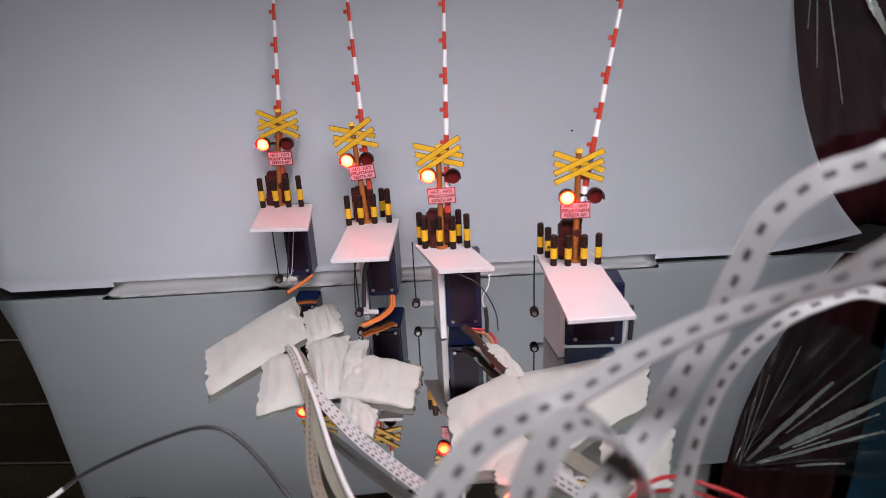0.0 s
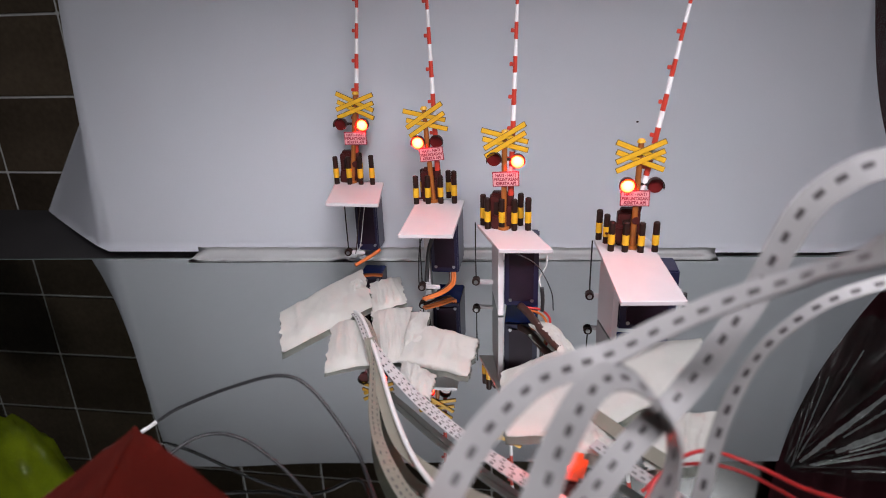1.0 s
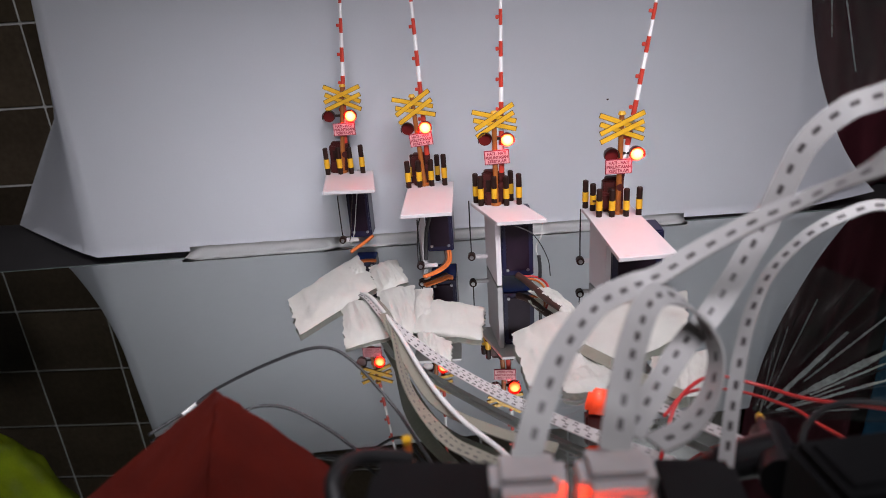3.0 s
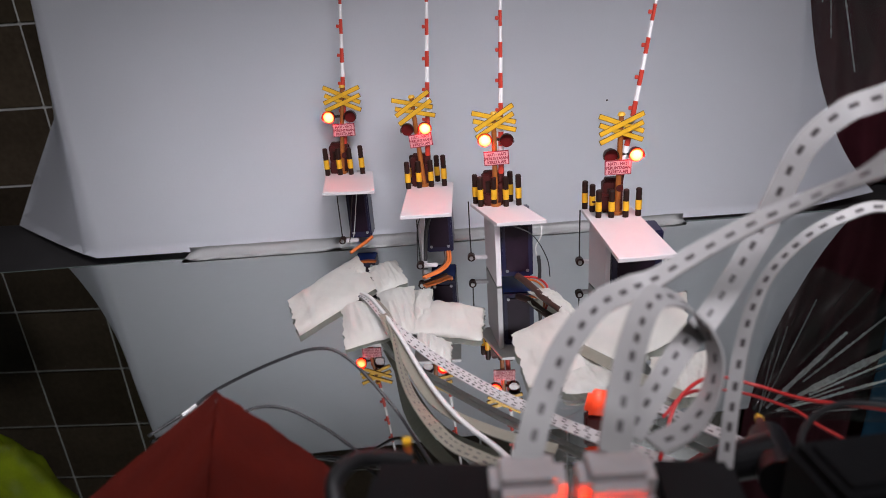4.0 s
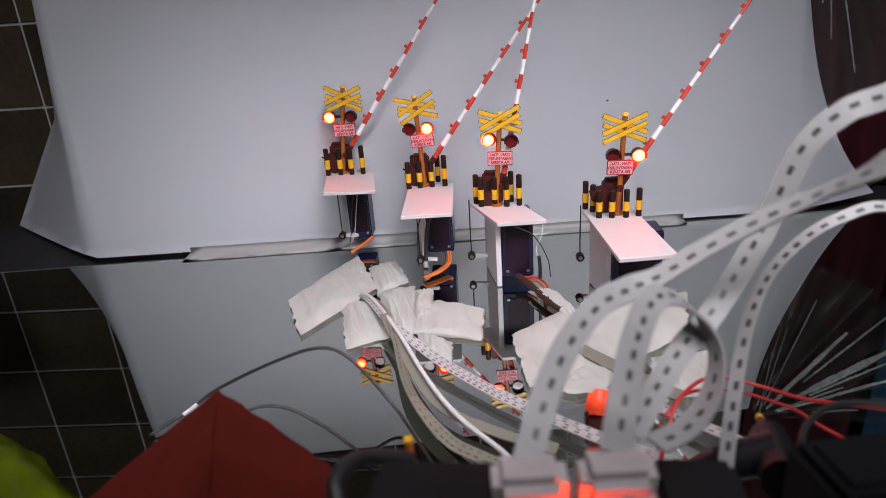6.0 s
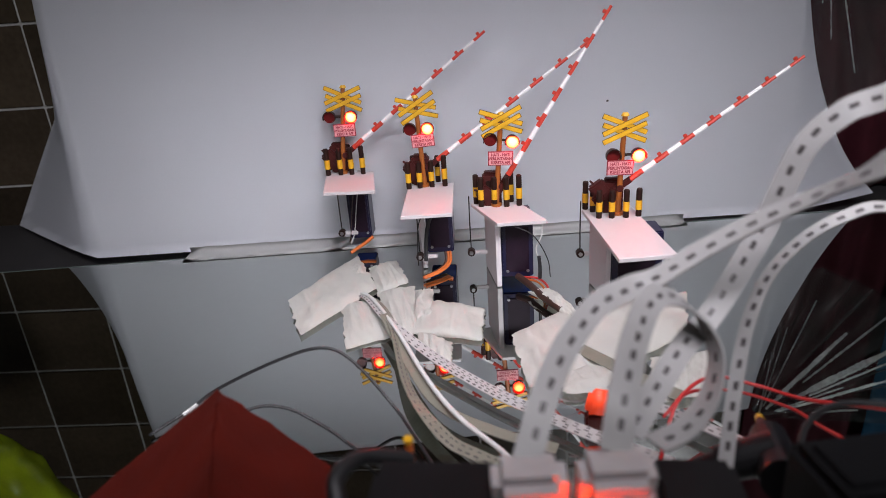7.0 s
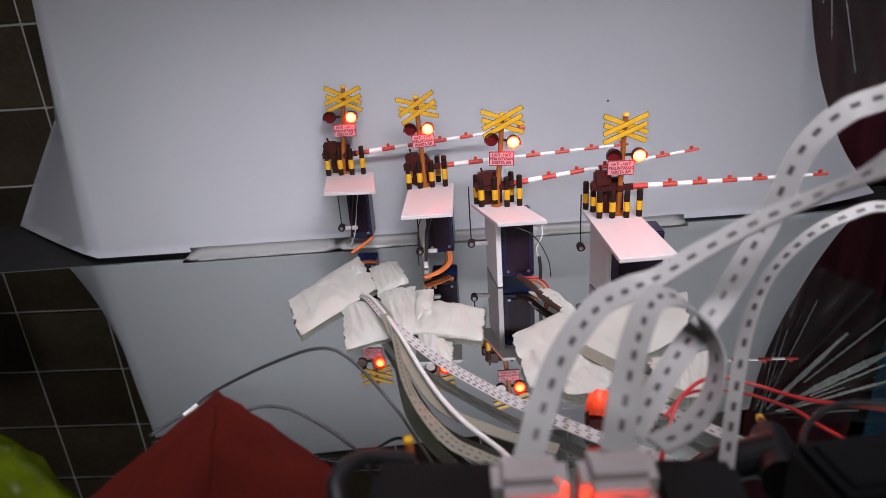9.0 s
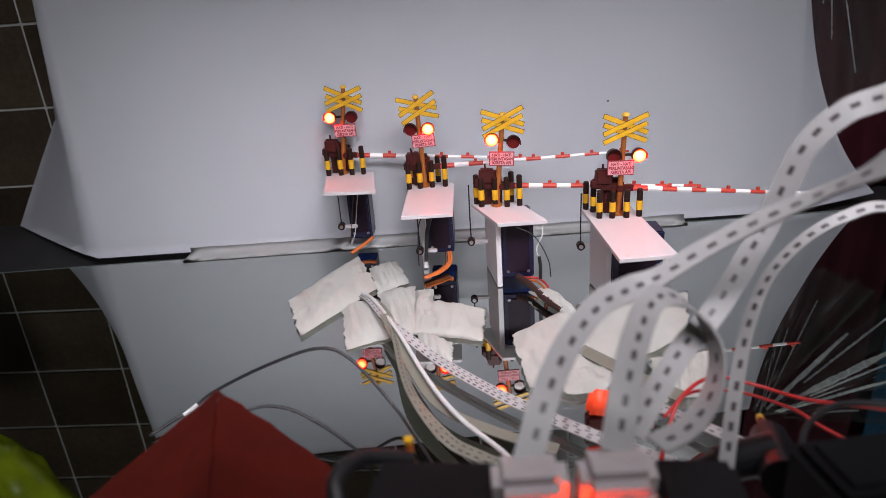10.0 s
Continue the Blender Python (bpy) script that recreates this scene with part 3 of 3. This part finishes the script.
def light_strip(label, points, flats, width, thick=0.5, chips=True, material=None, every=3.9):
    frames = ribbon_frames(points, flats, 14)
    ob = tagged(part("light_strip", ribbon(B(), frames, width, thick), material or STRIP, smooth=False), label=label, category="cable", group="flat light strips")
    if chips and every > 3:
        chip_line(ob, frames, every, CHIP_WIDE, width * 0.05, thick / 2, (1, -1))
    elif chips:
        chip_line(ob, frames, every, CHIP_LONG, width * 0.2, thick / 2, (1,))
        chip_line(ob, frames[1:], every, CHIP_SLIM, -width * 0.24, thick / 2, (1,))
    return ob


CAMWARD = (0.0, -0.9, 0.45)
pts = [(17.4, 32.0, 53.7), (20.9, 39.3, 60.3), (25.6, 47.2, 65.4), (32.6, 55.7, 69.0), (39.6, 61.4, 69.4), (46.3, 65.2, 70.0), (54.5, 67.6, 73.8), (64.5, 67.4, 79.5), (73.5, 63.9, 85.5),
       (79.8, 56.5, 92.9), (87.1, 57.0, 98.0), (94.6, 66.0, 103.0), (95.3, 74.8, 103.3), (90.4, 77.5, 100.1), (83.9, 78.2, 97.6), (77.4, 78.5, 91.3), (73.3, 77.6, 81.9), (69.2, 75.8, 72.9),
       (58.5, 67.9, 60.5), (50.6, 61.2, 56.0), (43.2, 52.5, 51.9), (36.8, 44.3, 48.8)]
light_strip("white flat light strip looping through the air", pts,
            [CAMWARD] * 3 + [(0.2, -0.7, 0.7)] * 2 + [(-0.1, -0.28, 0.95)] * 4 + [(-0.3, -0.4, 0.85)] * 4 + [(-0.3, -0.85, 0.4)] * 9, 4.9)
light_strip("white flat light strip arching back down", [(31.7, 33.1, 54.0), (34.0, 39.1, 60.5), (37.7, 48.0, 65.8), (42.6, 57.0, 68.7), (48.0, 62.2, 67.0), (53.9, 62.6, 61.6), (56.3, 59.1, 55.3), (53.2, 52.5, 50.3), (47.5, 46.8, 47.8), (40.9, 42.9, 47.3)],
            [CAMWARD, CAMWARD, (0.1, -0.85, 0.5), (0.4, -0.5, 0.8), (0.75, -0.1, 0.65), (0.97, 0.1, 0.2), (0.97, 0.2, -0.15), (0.8, 0.3, -0.5), (0.4, 0.2, -0.9), (0.1, 0.1, -1)], 5.2)
light_strip("white flat light strip rising to the side", [(57.8, 52.5, 33.5), (62.4, 63.0, 42.6), (68.4, 74.3, 53.3), (76.4, 84.2, 60.4), (87.0, 91.5, 65.9), (96.3, 93.7, 69.8), (104.3, 92.9, 71.8), (112.5, 83.9, 69.5), (115.3, 74.0, 58.0)],
            [(-0.6, -0.6, 0.5)] * 3 + [(-0.6, -0.5, 0.6)] * 3 + [(-0.2, -0.5, 0.85)] * 3, 3.0)
UP = (0.0, -0.25, 1.0)
for k, off in enumerate((0.0, -2.7)):
    light_strip("white dotted flat strip lying on the mirror", [(-44 + off * 0.3, 206, 0.9), (-37 + off * 0.3, 193, 4.4), (-24.5 + off * 0.4, 167.5 + off * 0.3, 7.0), (-8.8, 147.7 + off, 5.0), (5.3, 132.5 + off, 4.2), (19.5, 119.0 + off, 4.0), (39.5, 102.8 + off, 4.0), (60, 88 + off, 4.5)], [UP] * 8, 2.4, 0.5, True, None, 2.4)
light_strip("white dotted flat strip lying on the mirror", [(50, 124, 5), (62.8, 112.3, 4.0), (78.7, 97.3, 4.0), (92, 84, 4)], [UP] * 4, 3.6, 0.5, True, None, 2.0)
light_strip("grey flat strip curving over the mirror", [(-43, 204, 0.9), (-33, 187, 4.8), (-23.5, 163, 7), (-14.5, 126, 5), (-2, 102.1, 4.0), (8.6, 92.5, 4.0), (22, 84, 4)], [UP, UP, (0.5, 0, 0.8), (0.6, 0, 0.8), UP, UP, UP], 4.0, 0.5, True, STRIP_GREY, 2.2)
light_strip("grey flat strip curving over the mirror", [(-28, 172, 8), (-18, 146, 6), (-5, 118, 4.5), (12, 104, 4), (30, 95, 4)], [UP] * 5, 3.4, 0.5, False, STRIP_GREY)
light_strip("olive grey flat strip under the tape", [(44, 146, 5), (58, 130, 4.5), (70, 118, 4)], [UP] * 3, 5.0, 0.5, False, STRIP_GREY)
wire("white round cable over the mirror", [(-44, 206, 1.2), (-36, 192, 5.4), (-22, 160, 8), (-9, 129, 7), (2, 108, 6.5), (16, 90, 6), (24, 70, 8)], 0.8, WHITE_W)
wire("black thin cable arching over the mirror", [(-95, 110, 1.2), (-86, 120, 3), (-77, 124, 8), (-57, 124, 17.4), (-41, 124, 22.1), (-31, 122, 18.5), (-18.5, 115, 6.5), (-12, 106, 3), (-3, 88, 2.5), (4, 70, 6)], 0.55, BLACK_W)
wire("white tip of the black cable", [(-87.5, 118.5, 2.4), (-85.5, 120.2, 3.2), (-83.6, 121.3, 4.4)], 0.65, WHITE_W)
wire("black thin cable behind the red card", [(-72, 96, 7), (-62, 108, 10.5), (-50.8, 110, 10.0), (-38, 106, 5.5), (-26, 98, 2.0), (-12, 84, 3)], 0.5, BLACK_W)
wire("red wire arching beside the strips", [(56, 88, 3), (58.5, 92, 10), (64, 100, 16), (75.3, 108.6, 16.9), (88.0, 108.2, 13.8), (97.4, 98.7, 15.3), (109.1, 85.7, 21.2), (125, 70, 26)], 0.55, RED_W)
wire("red wire lying beside the strips", [(60, 100, 10), (68.7, 106.8, 13.0), (83.4, 111.6, 9.7), (95.0, 101.9, 10.4), (97.6, 92.0, 12.1), (99, 80, 16)], 0.5, RED_W)
wire("black wire curling over an adapter", [(70, 46, 33), (71.5, 51.7, 37.2), (75.3, 58.0, 38.8), (83.8, 64.1, 38.9), (94.1, 64.5, 38.2), (110, 60, 36)], 0.7, BLACK_W)
wire("black thick cable bending to the charger", [(-12.0, 24, 40), (-13.5, 29.4, 46.0), (-14.9, 34.2, 48.6), (-12.2, 40.6, 47.9), (-6.8, 44.1, 45.0), (-3.5, 45.7, 43.1)], 1.6, BLACK_W)


# ---- foreground things ----
def milky_block(x, y, z, label):
    ob = thing("strip_connector", pose(x * MM, y * MM, z * MM, 14, 0, 3), label=label, category="connector", group="milky strip connectors")
    part("sleeve", box(B(), 0, 0.6, -6.6, 12.2, 7.5, 13, 1.8), FOAM, ob)
    part("seam", box(B(), 0, -3.0, -4.6, 11.6, 0.8, 0.7, 0.3), FOAM, ob)


milky_block(17.6, 29.5, 54.0, "milky plastic connector holding a flat light strip")
milky_block(31.6, 30.0, 54.2, "milky plastic connector beside its twin")

charger = thing("charger", pose(2.0 * MM, 31.5 * MM, 0, 0, 0, -3), label="black plastic charger with worn grey print", category="charger")
part("case", box(B(), 0, 0, 24.5, 22.5, 15, 49, 2.2), ADAPTER, charger)
part("rim", box(B(), 0, 0, 49.1, 19.5, 12, 0.8, 0.3), ADAPTER, charger)
for k in range(5):
    part("print_bar", box(B(), -5.5 + 2.7 * k, -7.6, 45.2 - 0.4 * (k % 2), 2.0, 0.2, 1.1, 0.0), GREY_INK, charger)
plug = thing("plug", pose(-3.5 * MM, 46 * MM, 38 * MM), label="small yellow tipped plug standing in the cable end", category="plug")
part("sleeve", rod(B(), (0, 0, -38), (0, 0, 4.0), 1.5), BLACK_W, plug)
part("tip", rod(B(), (0, 0.3, 4.0), (-0.3, 0.6, 8.5), 0.75), ORANGE, plug, "orange lit pin")
part("cap", rod(B(), (-0.3, 0.6, 8.5), (-0.3, 0.6, 9.3), 0.95), YELLOW, plug)

adapter = thing("power_adapter", pose(46.5 * MM, 36 * MM, 0, 0, 0, -4), label="black power adapter block behind the connectors", category="adapter")
part("case", box(B(), 0, 0, 22.5, 15, 14, 45, 1.6), ADAPTER, adapter)
part("paper_label", box(B(), -1.2, -7.2, 41.2, 9.5, 0.3, 4.0, 0.1), LABEL, adapter, "white paper label")
adapter2 = thing("power_adapter", pose(79 * MM, 41 * MM, 0, 0, 0, 8), label="large black power adapter with a white label", category="adapter")
part("case", box(B(), 0, 0, 22.0, 24, 17, 44, 1.6), ADAPTER, adapter2)
part("ridge", box(B(), 0, 0, 44.2, 18, 11, 1.2, 0.4), ADAPTER, adapter2)
part("paper_label", box(B(), 7.0, -8.7, 37.2, 8.0, 0.3, 3.6, 0.1), LABEL, adapter2, "white paper label")
jack = thing("barrel_jack", label="black barrel jack with yellow tip leaning on cables", category="connector")
bm = rod(B(), (69.5, 52, 30), (74.0, 70, 26.5), 4.6, 4.0, 20)
part("grip", bm, ADAPTER, jack)
bm = rod(B(), (74.0, 70, 26.5), (76.3, 79, 24.0), 1.5, 1.0, 16)
part("barrel", bm, BOX_RED, jack)
bm = rod(B(), (76.3, 79, 24.0), (76.9, 81.4, 23.3), 1.1, 0.9, 16)
part("tip", bm, YELLOW, jack, "yellow ring tip")
jack2 = thing("cable_plug", label="black moulded cable plug lying between adapters", category="connector")
part("grip", rod(B(), (61, 63, 25), (72, 61, 30), 4.0, 4.4, 20), ADAPTER, jack2)
part("strain_relief", rod(B(), (55, 64, 22), (61, 63, 25), 2.2, 3.2, 16), ADAPTER, jack2)
lamp_dot = thing("status_light", label="small red flashing light between the milky connectors", category="light")
dot_lens = part("lens", rod(B(), (0, 0, -1.3), (0, 0, 1.3), 0.9), glow("status_red", (1.0, 0.05, 0.012), 320.0), lamp_dot)
stem = B()
for k in range(8):
    a = 2 * math.pi * k / 8
    rod(stem, (27.0 + 1.3 * math.cos(a), 23.6 + 1.3 * math.sin(a), 0), (27.0 + 1.3 * math.cos(a), 23.6 + 1.3 * math.sin(a), 37.5), 0.55, sides=8)
part("stem", stem, BLACK_W, lamp_dot)

# orange glow on the mirror behind the dotted strips: added block with bare leads
orange_glow = thing("orange_glow_block", pose(41.5 * MM, 108.3 * MM, 0), label="orange glow on the mirror built as a glowing block with bare leads", category="lamp")
bm = box(B(), 0, 0, 9.6, 7.0, 4.0, 9.0, 1.6, pose(0, 0, 0, 0, 12, 0))
part("body", bm, GLOW_BODY, orange_glow, "orange red glowing block", smooth=True)
part("socket", box(B(), 2.0, 0.6, 2.8, 7.5, 4.4, 5.6, 0.8), BOX_RED, orange_glow)
for k in range(3):
    part("lead", tube(B(), [(-2.0, -1.4, 8.9 + 1.4 * k), (-5.0, -2.6, 7.9 + 2.0 * k), (-8.0 - k, -3.2, 6.9 + 3.2 * k)], 0.16, 6), STEEL, orange_glow)
bm = B()
bmesh.ops.create_uvsphere(bm, u_segments=16, v_segments=10, radius=1.6 * MM, matrix=Matrix.Diagonal((1, 0.7, 1.9, 1)))
flame = part("lit_lens", bm, LED_ON, orange_glow, "glowing orange bead", smooth=True)

# dark red box with a roof-like lid
red_box = thing("red_box", label="dark red card box with a roof-like lid on the mirror", category="box")


def slab(corners, thick, wobble):
    """A sheet between four corners, its edges frayed."""
    bm = B()
    a, b, c, d = (Vector(q) for q in corners)
    n = 16
    normal = (b - a).cross(d - a).normalized()
    rows = []
    for i in range(n + 1):
        rows.append([])
        for j in range(n + 1):
            p = a.lerp(b, i / n).lerp(d.lerp(c, i / n), j / n)
            rim = i in (0, n) or j in (0, n)
            p = p + normal * 0.35 * noise.noise(p * 0.12) + (Vector((noise.noise(p * 1.9), noise.noise(p * 2.3 + Vector((5, 0, 0))), 0)) * wobble if rim else Vector())
            rows[-1].append(bm.verts.new(p * MM))
    for i in range(n):
        for j in range(n):
            bm.faces.new((rows[i][j], rows[i + 1][j], rows[i + 1][j + 1], rows[i][j + 1]))
    bmesh.ops.solidify(bm, geom=bm.faces[:], thickness=thick * MM)
    return bm


part("lid_panel", slab(((-50, 71, 43.5), (-28, 4, 47.5), (-82, 4, 1.5), (-104, 71, 1.5)), 1.2, 0.7), ROOF_RED, red_box)
part("lid_panel", slab(((-50, 71, 43.5), (-27, 71, 20.5), (-5, 4, 24.5), (-28, 4, 47.5)), 1.2, 0.7), ROOF_RED, red_box)
part("side_panel", slab(((-27.6, 70.5, 20.3), (-27.6, 70.5, 0.8), (-5.6, 4.5, 0.8), (-5.6, 4.5, 24.2)), 1.2, 0.2), ROOF_RED, red_box)
part("end_panel", slab(((-101, 69.5, 1.2), (-50, 69.5, 41), (-29, 69.5, 20), (-29, 69.5, 0.8)), 1.0, 0.2), ROOF_RED, red_box)

# lime plastic bag hanging beside the table, seen in the mirror
bm = B()
bmesh.ops.create_icosphere(bm, subdivisions=4, radius=1)
for q in bm.verts:
    f = 1 + 0.18 * noise.noise(q.co * 2.3) + 0.10 * noise.noise(q.co * 6) + 0.05 * noise.noise(q.co * 14)
    taper = 0.55 + 0.45 * min(1, (1.0 + q.co.z) * 0.7)
    q.co = Vector((-300 + 38 * q.co.x * f * taper, 268 + 22 * q.co.y * f * taper, 168 + 52 * q.co.z * f)) * MM
bag = tagged(part("plastic_bag", bm, GREEN_BAG, smooth=True), label="lime green crumpled plastic bag hanging by the wall", category="bag")
part("handle", tube(B(), [(-305, 268, 214), (-302, 275, 250), (-300, 300, 290), (-300, 349, 300)], 1.2), GREEN_BAG, bag)


# maroon and blue cloths hanging before the wall, the film over them
def cloth(name, x0, x1, y, z0, z1, material, folds, depth, label, lean=0.0):
    bm = B()
    n, m = 90, 24
    grid = []
    for i in range(n + 1):
        col = []
        for j in range(m + 1):
            s, t = i / n, j / m
            x = x0 + (x1 - x0) * s + lean * (1 - t) + 2 * noise.noise((s * 9, t * 3, 5))
            yy = y + depth * math.sin(s * folds * 6.283 + 0.8 * math.sin(t * 3)) * (0.4 + 0.6 * (1 - t)) + 3 * noise.noise((s * 7, t * 4, 1))
            col.append(bm.verts.new(Vector((x, yy, z0 + (z1 - z0) * t)) * MM))
        grid.append(col)
    for i in range(n):
        for j in range(m):
            bm.faces.new((grid[i][j], grid[i + 1][j], grid[i + 1][j + 1], grid[i][j + 1]))
    bmesh.ops.solidify(bm, geom=bm.faces[:], thickness=0.0012)
    return tagged(part(name, bm, material, smooth=True), label=label, category="cloth")


cloth("maroon_cloth", 183, 288, 336, -4, 420, MAROON, 4, 4, "dark maroon cloth hanging in folds behind the paper", 12)
cloth("blue_cloth", 259, 420, 322, -4, 400, BLUE_CLOTH, 4, 4, "dark blue cloth hanging beside the maroon one", 10)

bm = B()
n, m = 72, 14
hub = Vector((188, 330, 158))
grid = []
for i in range(n + 1):
    a = math.radians(-96 + 100 * i / n)
    col = []
    for j in range(m + 1):
        r = 4 + 108 * (j / m)
        pleat = 7.0 * abs(math.sin(i * 0.42 + 0.8 * math.sin(i * 0.23))) * (0.2 + j / m) + 3 * noise.noise((i * 0.4, j * 0.35, 2)) + 1.5 * noise.noise((i * 0.9, j * 1.3, 7))
        p = hub + Vector((math.cos(a) * r, -9 - pleat, math.sin(a) * r))
        p.z = max(p.z, -3)
        col.append(bm.verts.new(p * MM))
    grid.append(col)
for i in range(n):
    for j in range(m):
        bm.faces.new((grid[i][j], grid[i + 1][j], grid[i + 1][j + 1], grid[i][j + 1]))
film = tagged(part("plastic_film", bm, FILM, smooth=True), label="clear crinkled plastic film gathered to a knot over cloth", category="film")
film.visible_shadow = False
# white strips laid along the film's folds, their glints put into the colour
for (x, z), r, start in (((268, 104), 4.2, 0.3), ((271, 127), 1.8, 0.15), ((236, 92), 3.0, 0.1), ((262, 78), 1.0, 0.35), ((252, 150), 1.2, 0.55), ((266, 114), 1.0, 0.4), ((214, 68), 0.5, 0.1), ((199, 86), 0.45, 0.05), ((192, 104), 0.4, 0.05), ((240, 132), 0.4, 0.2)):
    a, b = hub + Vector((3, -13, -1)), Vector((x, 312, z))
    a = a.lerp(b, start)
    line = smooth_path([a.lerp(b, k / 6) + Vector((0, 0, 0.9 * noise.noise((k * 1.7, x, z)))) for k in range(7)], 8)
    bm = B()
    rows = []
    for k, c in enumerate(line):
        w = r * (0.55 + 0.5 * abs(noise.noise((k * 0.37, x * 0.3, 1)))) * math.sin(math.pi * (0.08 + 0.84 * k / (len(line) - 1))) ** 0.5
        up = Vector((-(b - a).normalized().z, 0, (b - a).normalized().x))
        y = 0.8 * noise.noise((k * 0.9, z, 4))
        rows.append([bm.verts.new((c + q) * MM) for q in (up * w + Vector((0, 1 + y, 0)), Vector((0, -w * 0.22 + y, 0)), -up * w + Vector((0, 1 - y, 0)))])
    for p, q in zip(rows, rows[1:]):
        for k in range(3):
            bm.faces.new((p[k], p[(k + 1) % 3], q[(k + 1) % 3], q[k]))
    part("glint_streak", bm, CREASE_GLINT, film, "white streak standing for a line of shine on the film")


# ---- tiles of the wall ----
tile_mesh = mesh_of(box(B(), 0, 0, 0, 64.0, 5.0, 48.3, 0.5), "tile", TILE)
for r in range(-1, 8):
    for c in range(-3, 12):
        t = new("tile", tile_mesh)
        t.parent = wall
        t.matrix_basis = pose((-258.6 + 65.4 * (c - 1 + 0.5)) * MM, (WALL_Y + 0.2) * MM, (21.4 + 49.7 * (r - 0.5)) * MM)


# ---- what moves ----
ARM_KEYS = [
    [(0, 85), (3.9, 85), (4.2, 83.5), (4.5, 78.5), (5.0, 69.8), (5.5, 61.5), (5.7, 58.4), (6.8, 41.0), (7.0, 37.2), (7.5, 30.0), (8.0, 22.0), (8.5, 13.4), (9.0, 5.4), (9.5, -3.6), (10.0, -4.2)],
    [(0, 91.5), (3.7, 91.5), (3.9, 88), (4.2, 83.2), (4.5, 77.0), (5.0, 70.1), (5.5, 61.9), (5.7, 58.6), (6.8, 38.5), (7.0, 35.2), (7.5, 23.5), (8.0, 16.3), (8.5, 9.2), (9.0, 3.5), (9.5, 1.8), (10.0, 1.5)],
    [(0, 88.5), (5.0, 88.5), (5.3, 87.5), (5.5, 85.6), (5.7, 83.5), (6.8, 61.1), (7.0, 57.5), (7.5, 45.0), (8.0, 32.9), (8.5, 20.8), (9.0, 7.9), (9.5, -2.9), (10.0, -3.1)],
    [(0, 81), (4.9, 81), (5.2, 79.5), (5.5, 76.5), (5.7, 68.0), (6.8, 39.5), (7.0, 35.4), (7.5, 27.2), (8.0, 19.0), (8.5, 10.9), (9.0, 0.8), (9.5, -4.6), (10.0, -5.0)],
]
# degrees by which each mast leans over as its arm comes down
LEAN_KEYS = [
    [(0, 0), (10.0, 0)],
    [(0, -1.7), (4.0, -1.7), (5.5, -0.9), (7.0, 0), (10.0, 0.2)],
    [(0, -4.4), (5.0, -4.3), (5.5, -2.4), (7.0, -0.4), (7.5, 0), (10.0, 0.4)],
    [(0, -1.8), (4.7, -1.8), (5.5, -0.3), (7.0, 0), (10.0, 0)],
]
# times at which each gate's light changes side, and the side it starts on (0 left, 1 right)
FLASH = [
    (0, [0.55, 1.35, 2.35, 3.25, 4.22, 5.25, 6.25, 7.33, 8.55, 9.35]),
    (0, [0.05, 0.65, 1.35, 1.95, 2.55, 3.25, 3.85, 4.55, 5.45, 6.15, 6.85, 7.45, 8.35, 9.05, 9.95]),
    (0, [0.55, 1.35, 2.35, 3.25, 4.22, 5.25, 6.25, 7.33, 8.55, 9.35]),
    (0, [0.05, 0.65, 1.35, 1.95, 2.55, 3.25, 3.85, 4.55, 5.45, 6.15, 6.85, 7.45, 8.35, 9.05, 9.95]),
]


def motions():
    for (arm, pivot), keys in zip(ARMS, ARM_KEYS):
        walk(arm, [(t, pose(*(c * MM for c in pivot), 0, -a, 0)) for t, a in keys])
    for (pull, i), keys in zip(RODS, ARM_KEYS):
        walk(pull, [(t, pose(0, 0, (keys[0][1] - a) / 90 * 8 * MM)) for t, a in keys])
    for parts, keys in zip(HEADS, LEAN_KEYS):
        for piece in parts:
            walk(piece, [(t, pose(0, 0, 0, 0, a, 0)) for t, a in keys])
    dot = [(dot_lens, (27.0, 23.6, 47.2), (27.0, 23.6, 40.0)), (flame, (-3.3, -2.6, 11.9), (1.9, 0.0, 9.6))]
    for (lit, left, right), (side, times), keys in zip(LIGHTS + dot, FLASH + FLASH[3:] * 2, LEAN_KEYS + LEAN_KEYS[:1] * 2):
        def place(t, side):
            lean = float(np.interp(t, [k[0] for k in keys], [k[1] for k in keys]))
            return pose(0, 0, 0, 0, lean, 0) @ pose(*(c * MM for c in (left, right)[side]))
        rows = [(0.0, place(0.0, side))]
        for t in times:
            rows.append((t - 0.017, place(t, side)))
            side = 1 - side
            rows.append((t + 0.017, place(t, side)))
        rows.append((10.0, place(10.0, side)))
        walk(lit, rows)


motions()
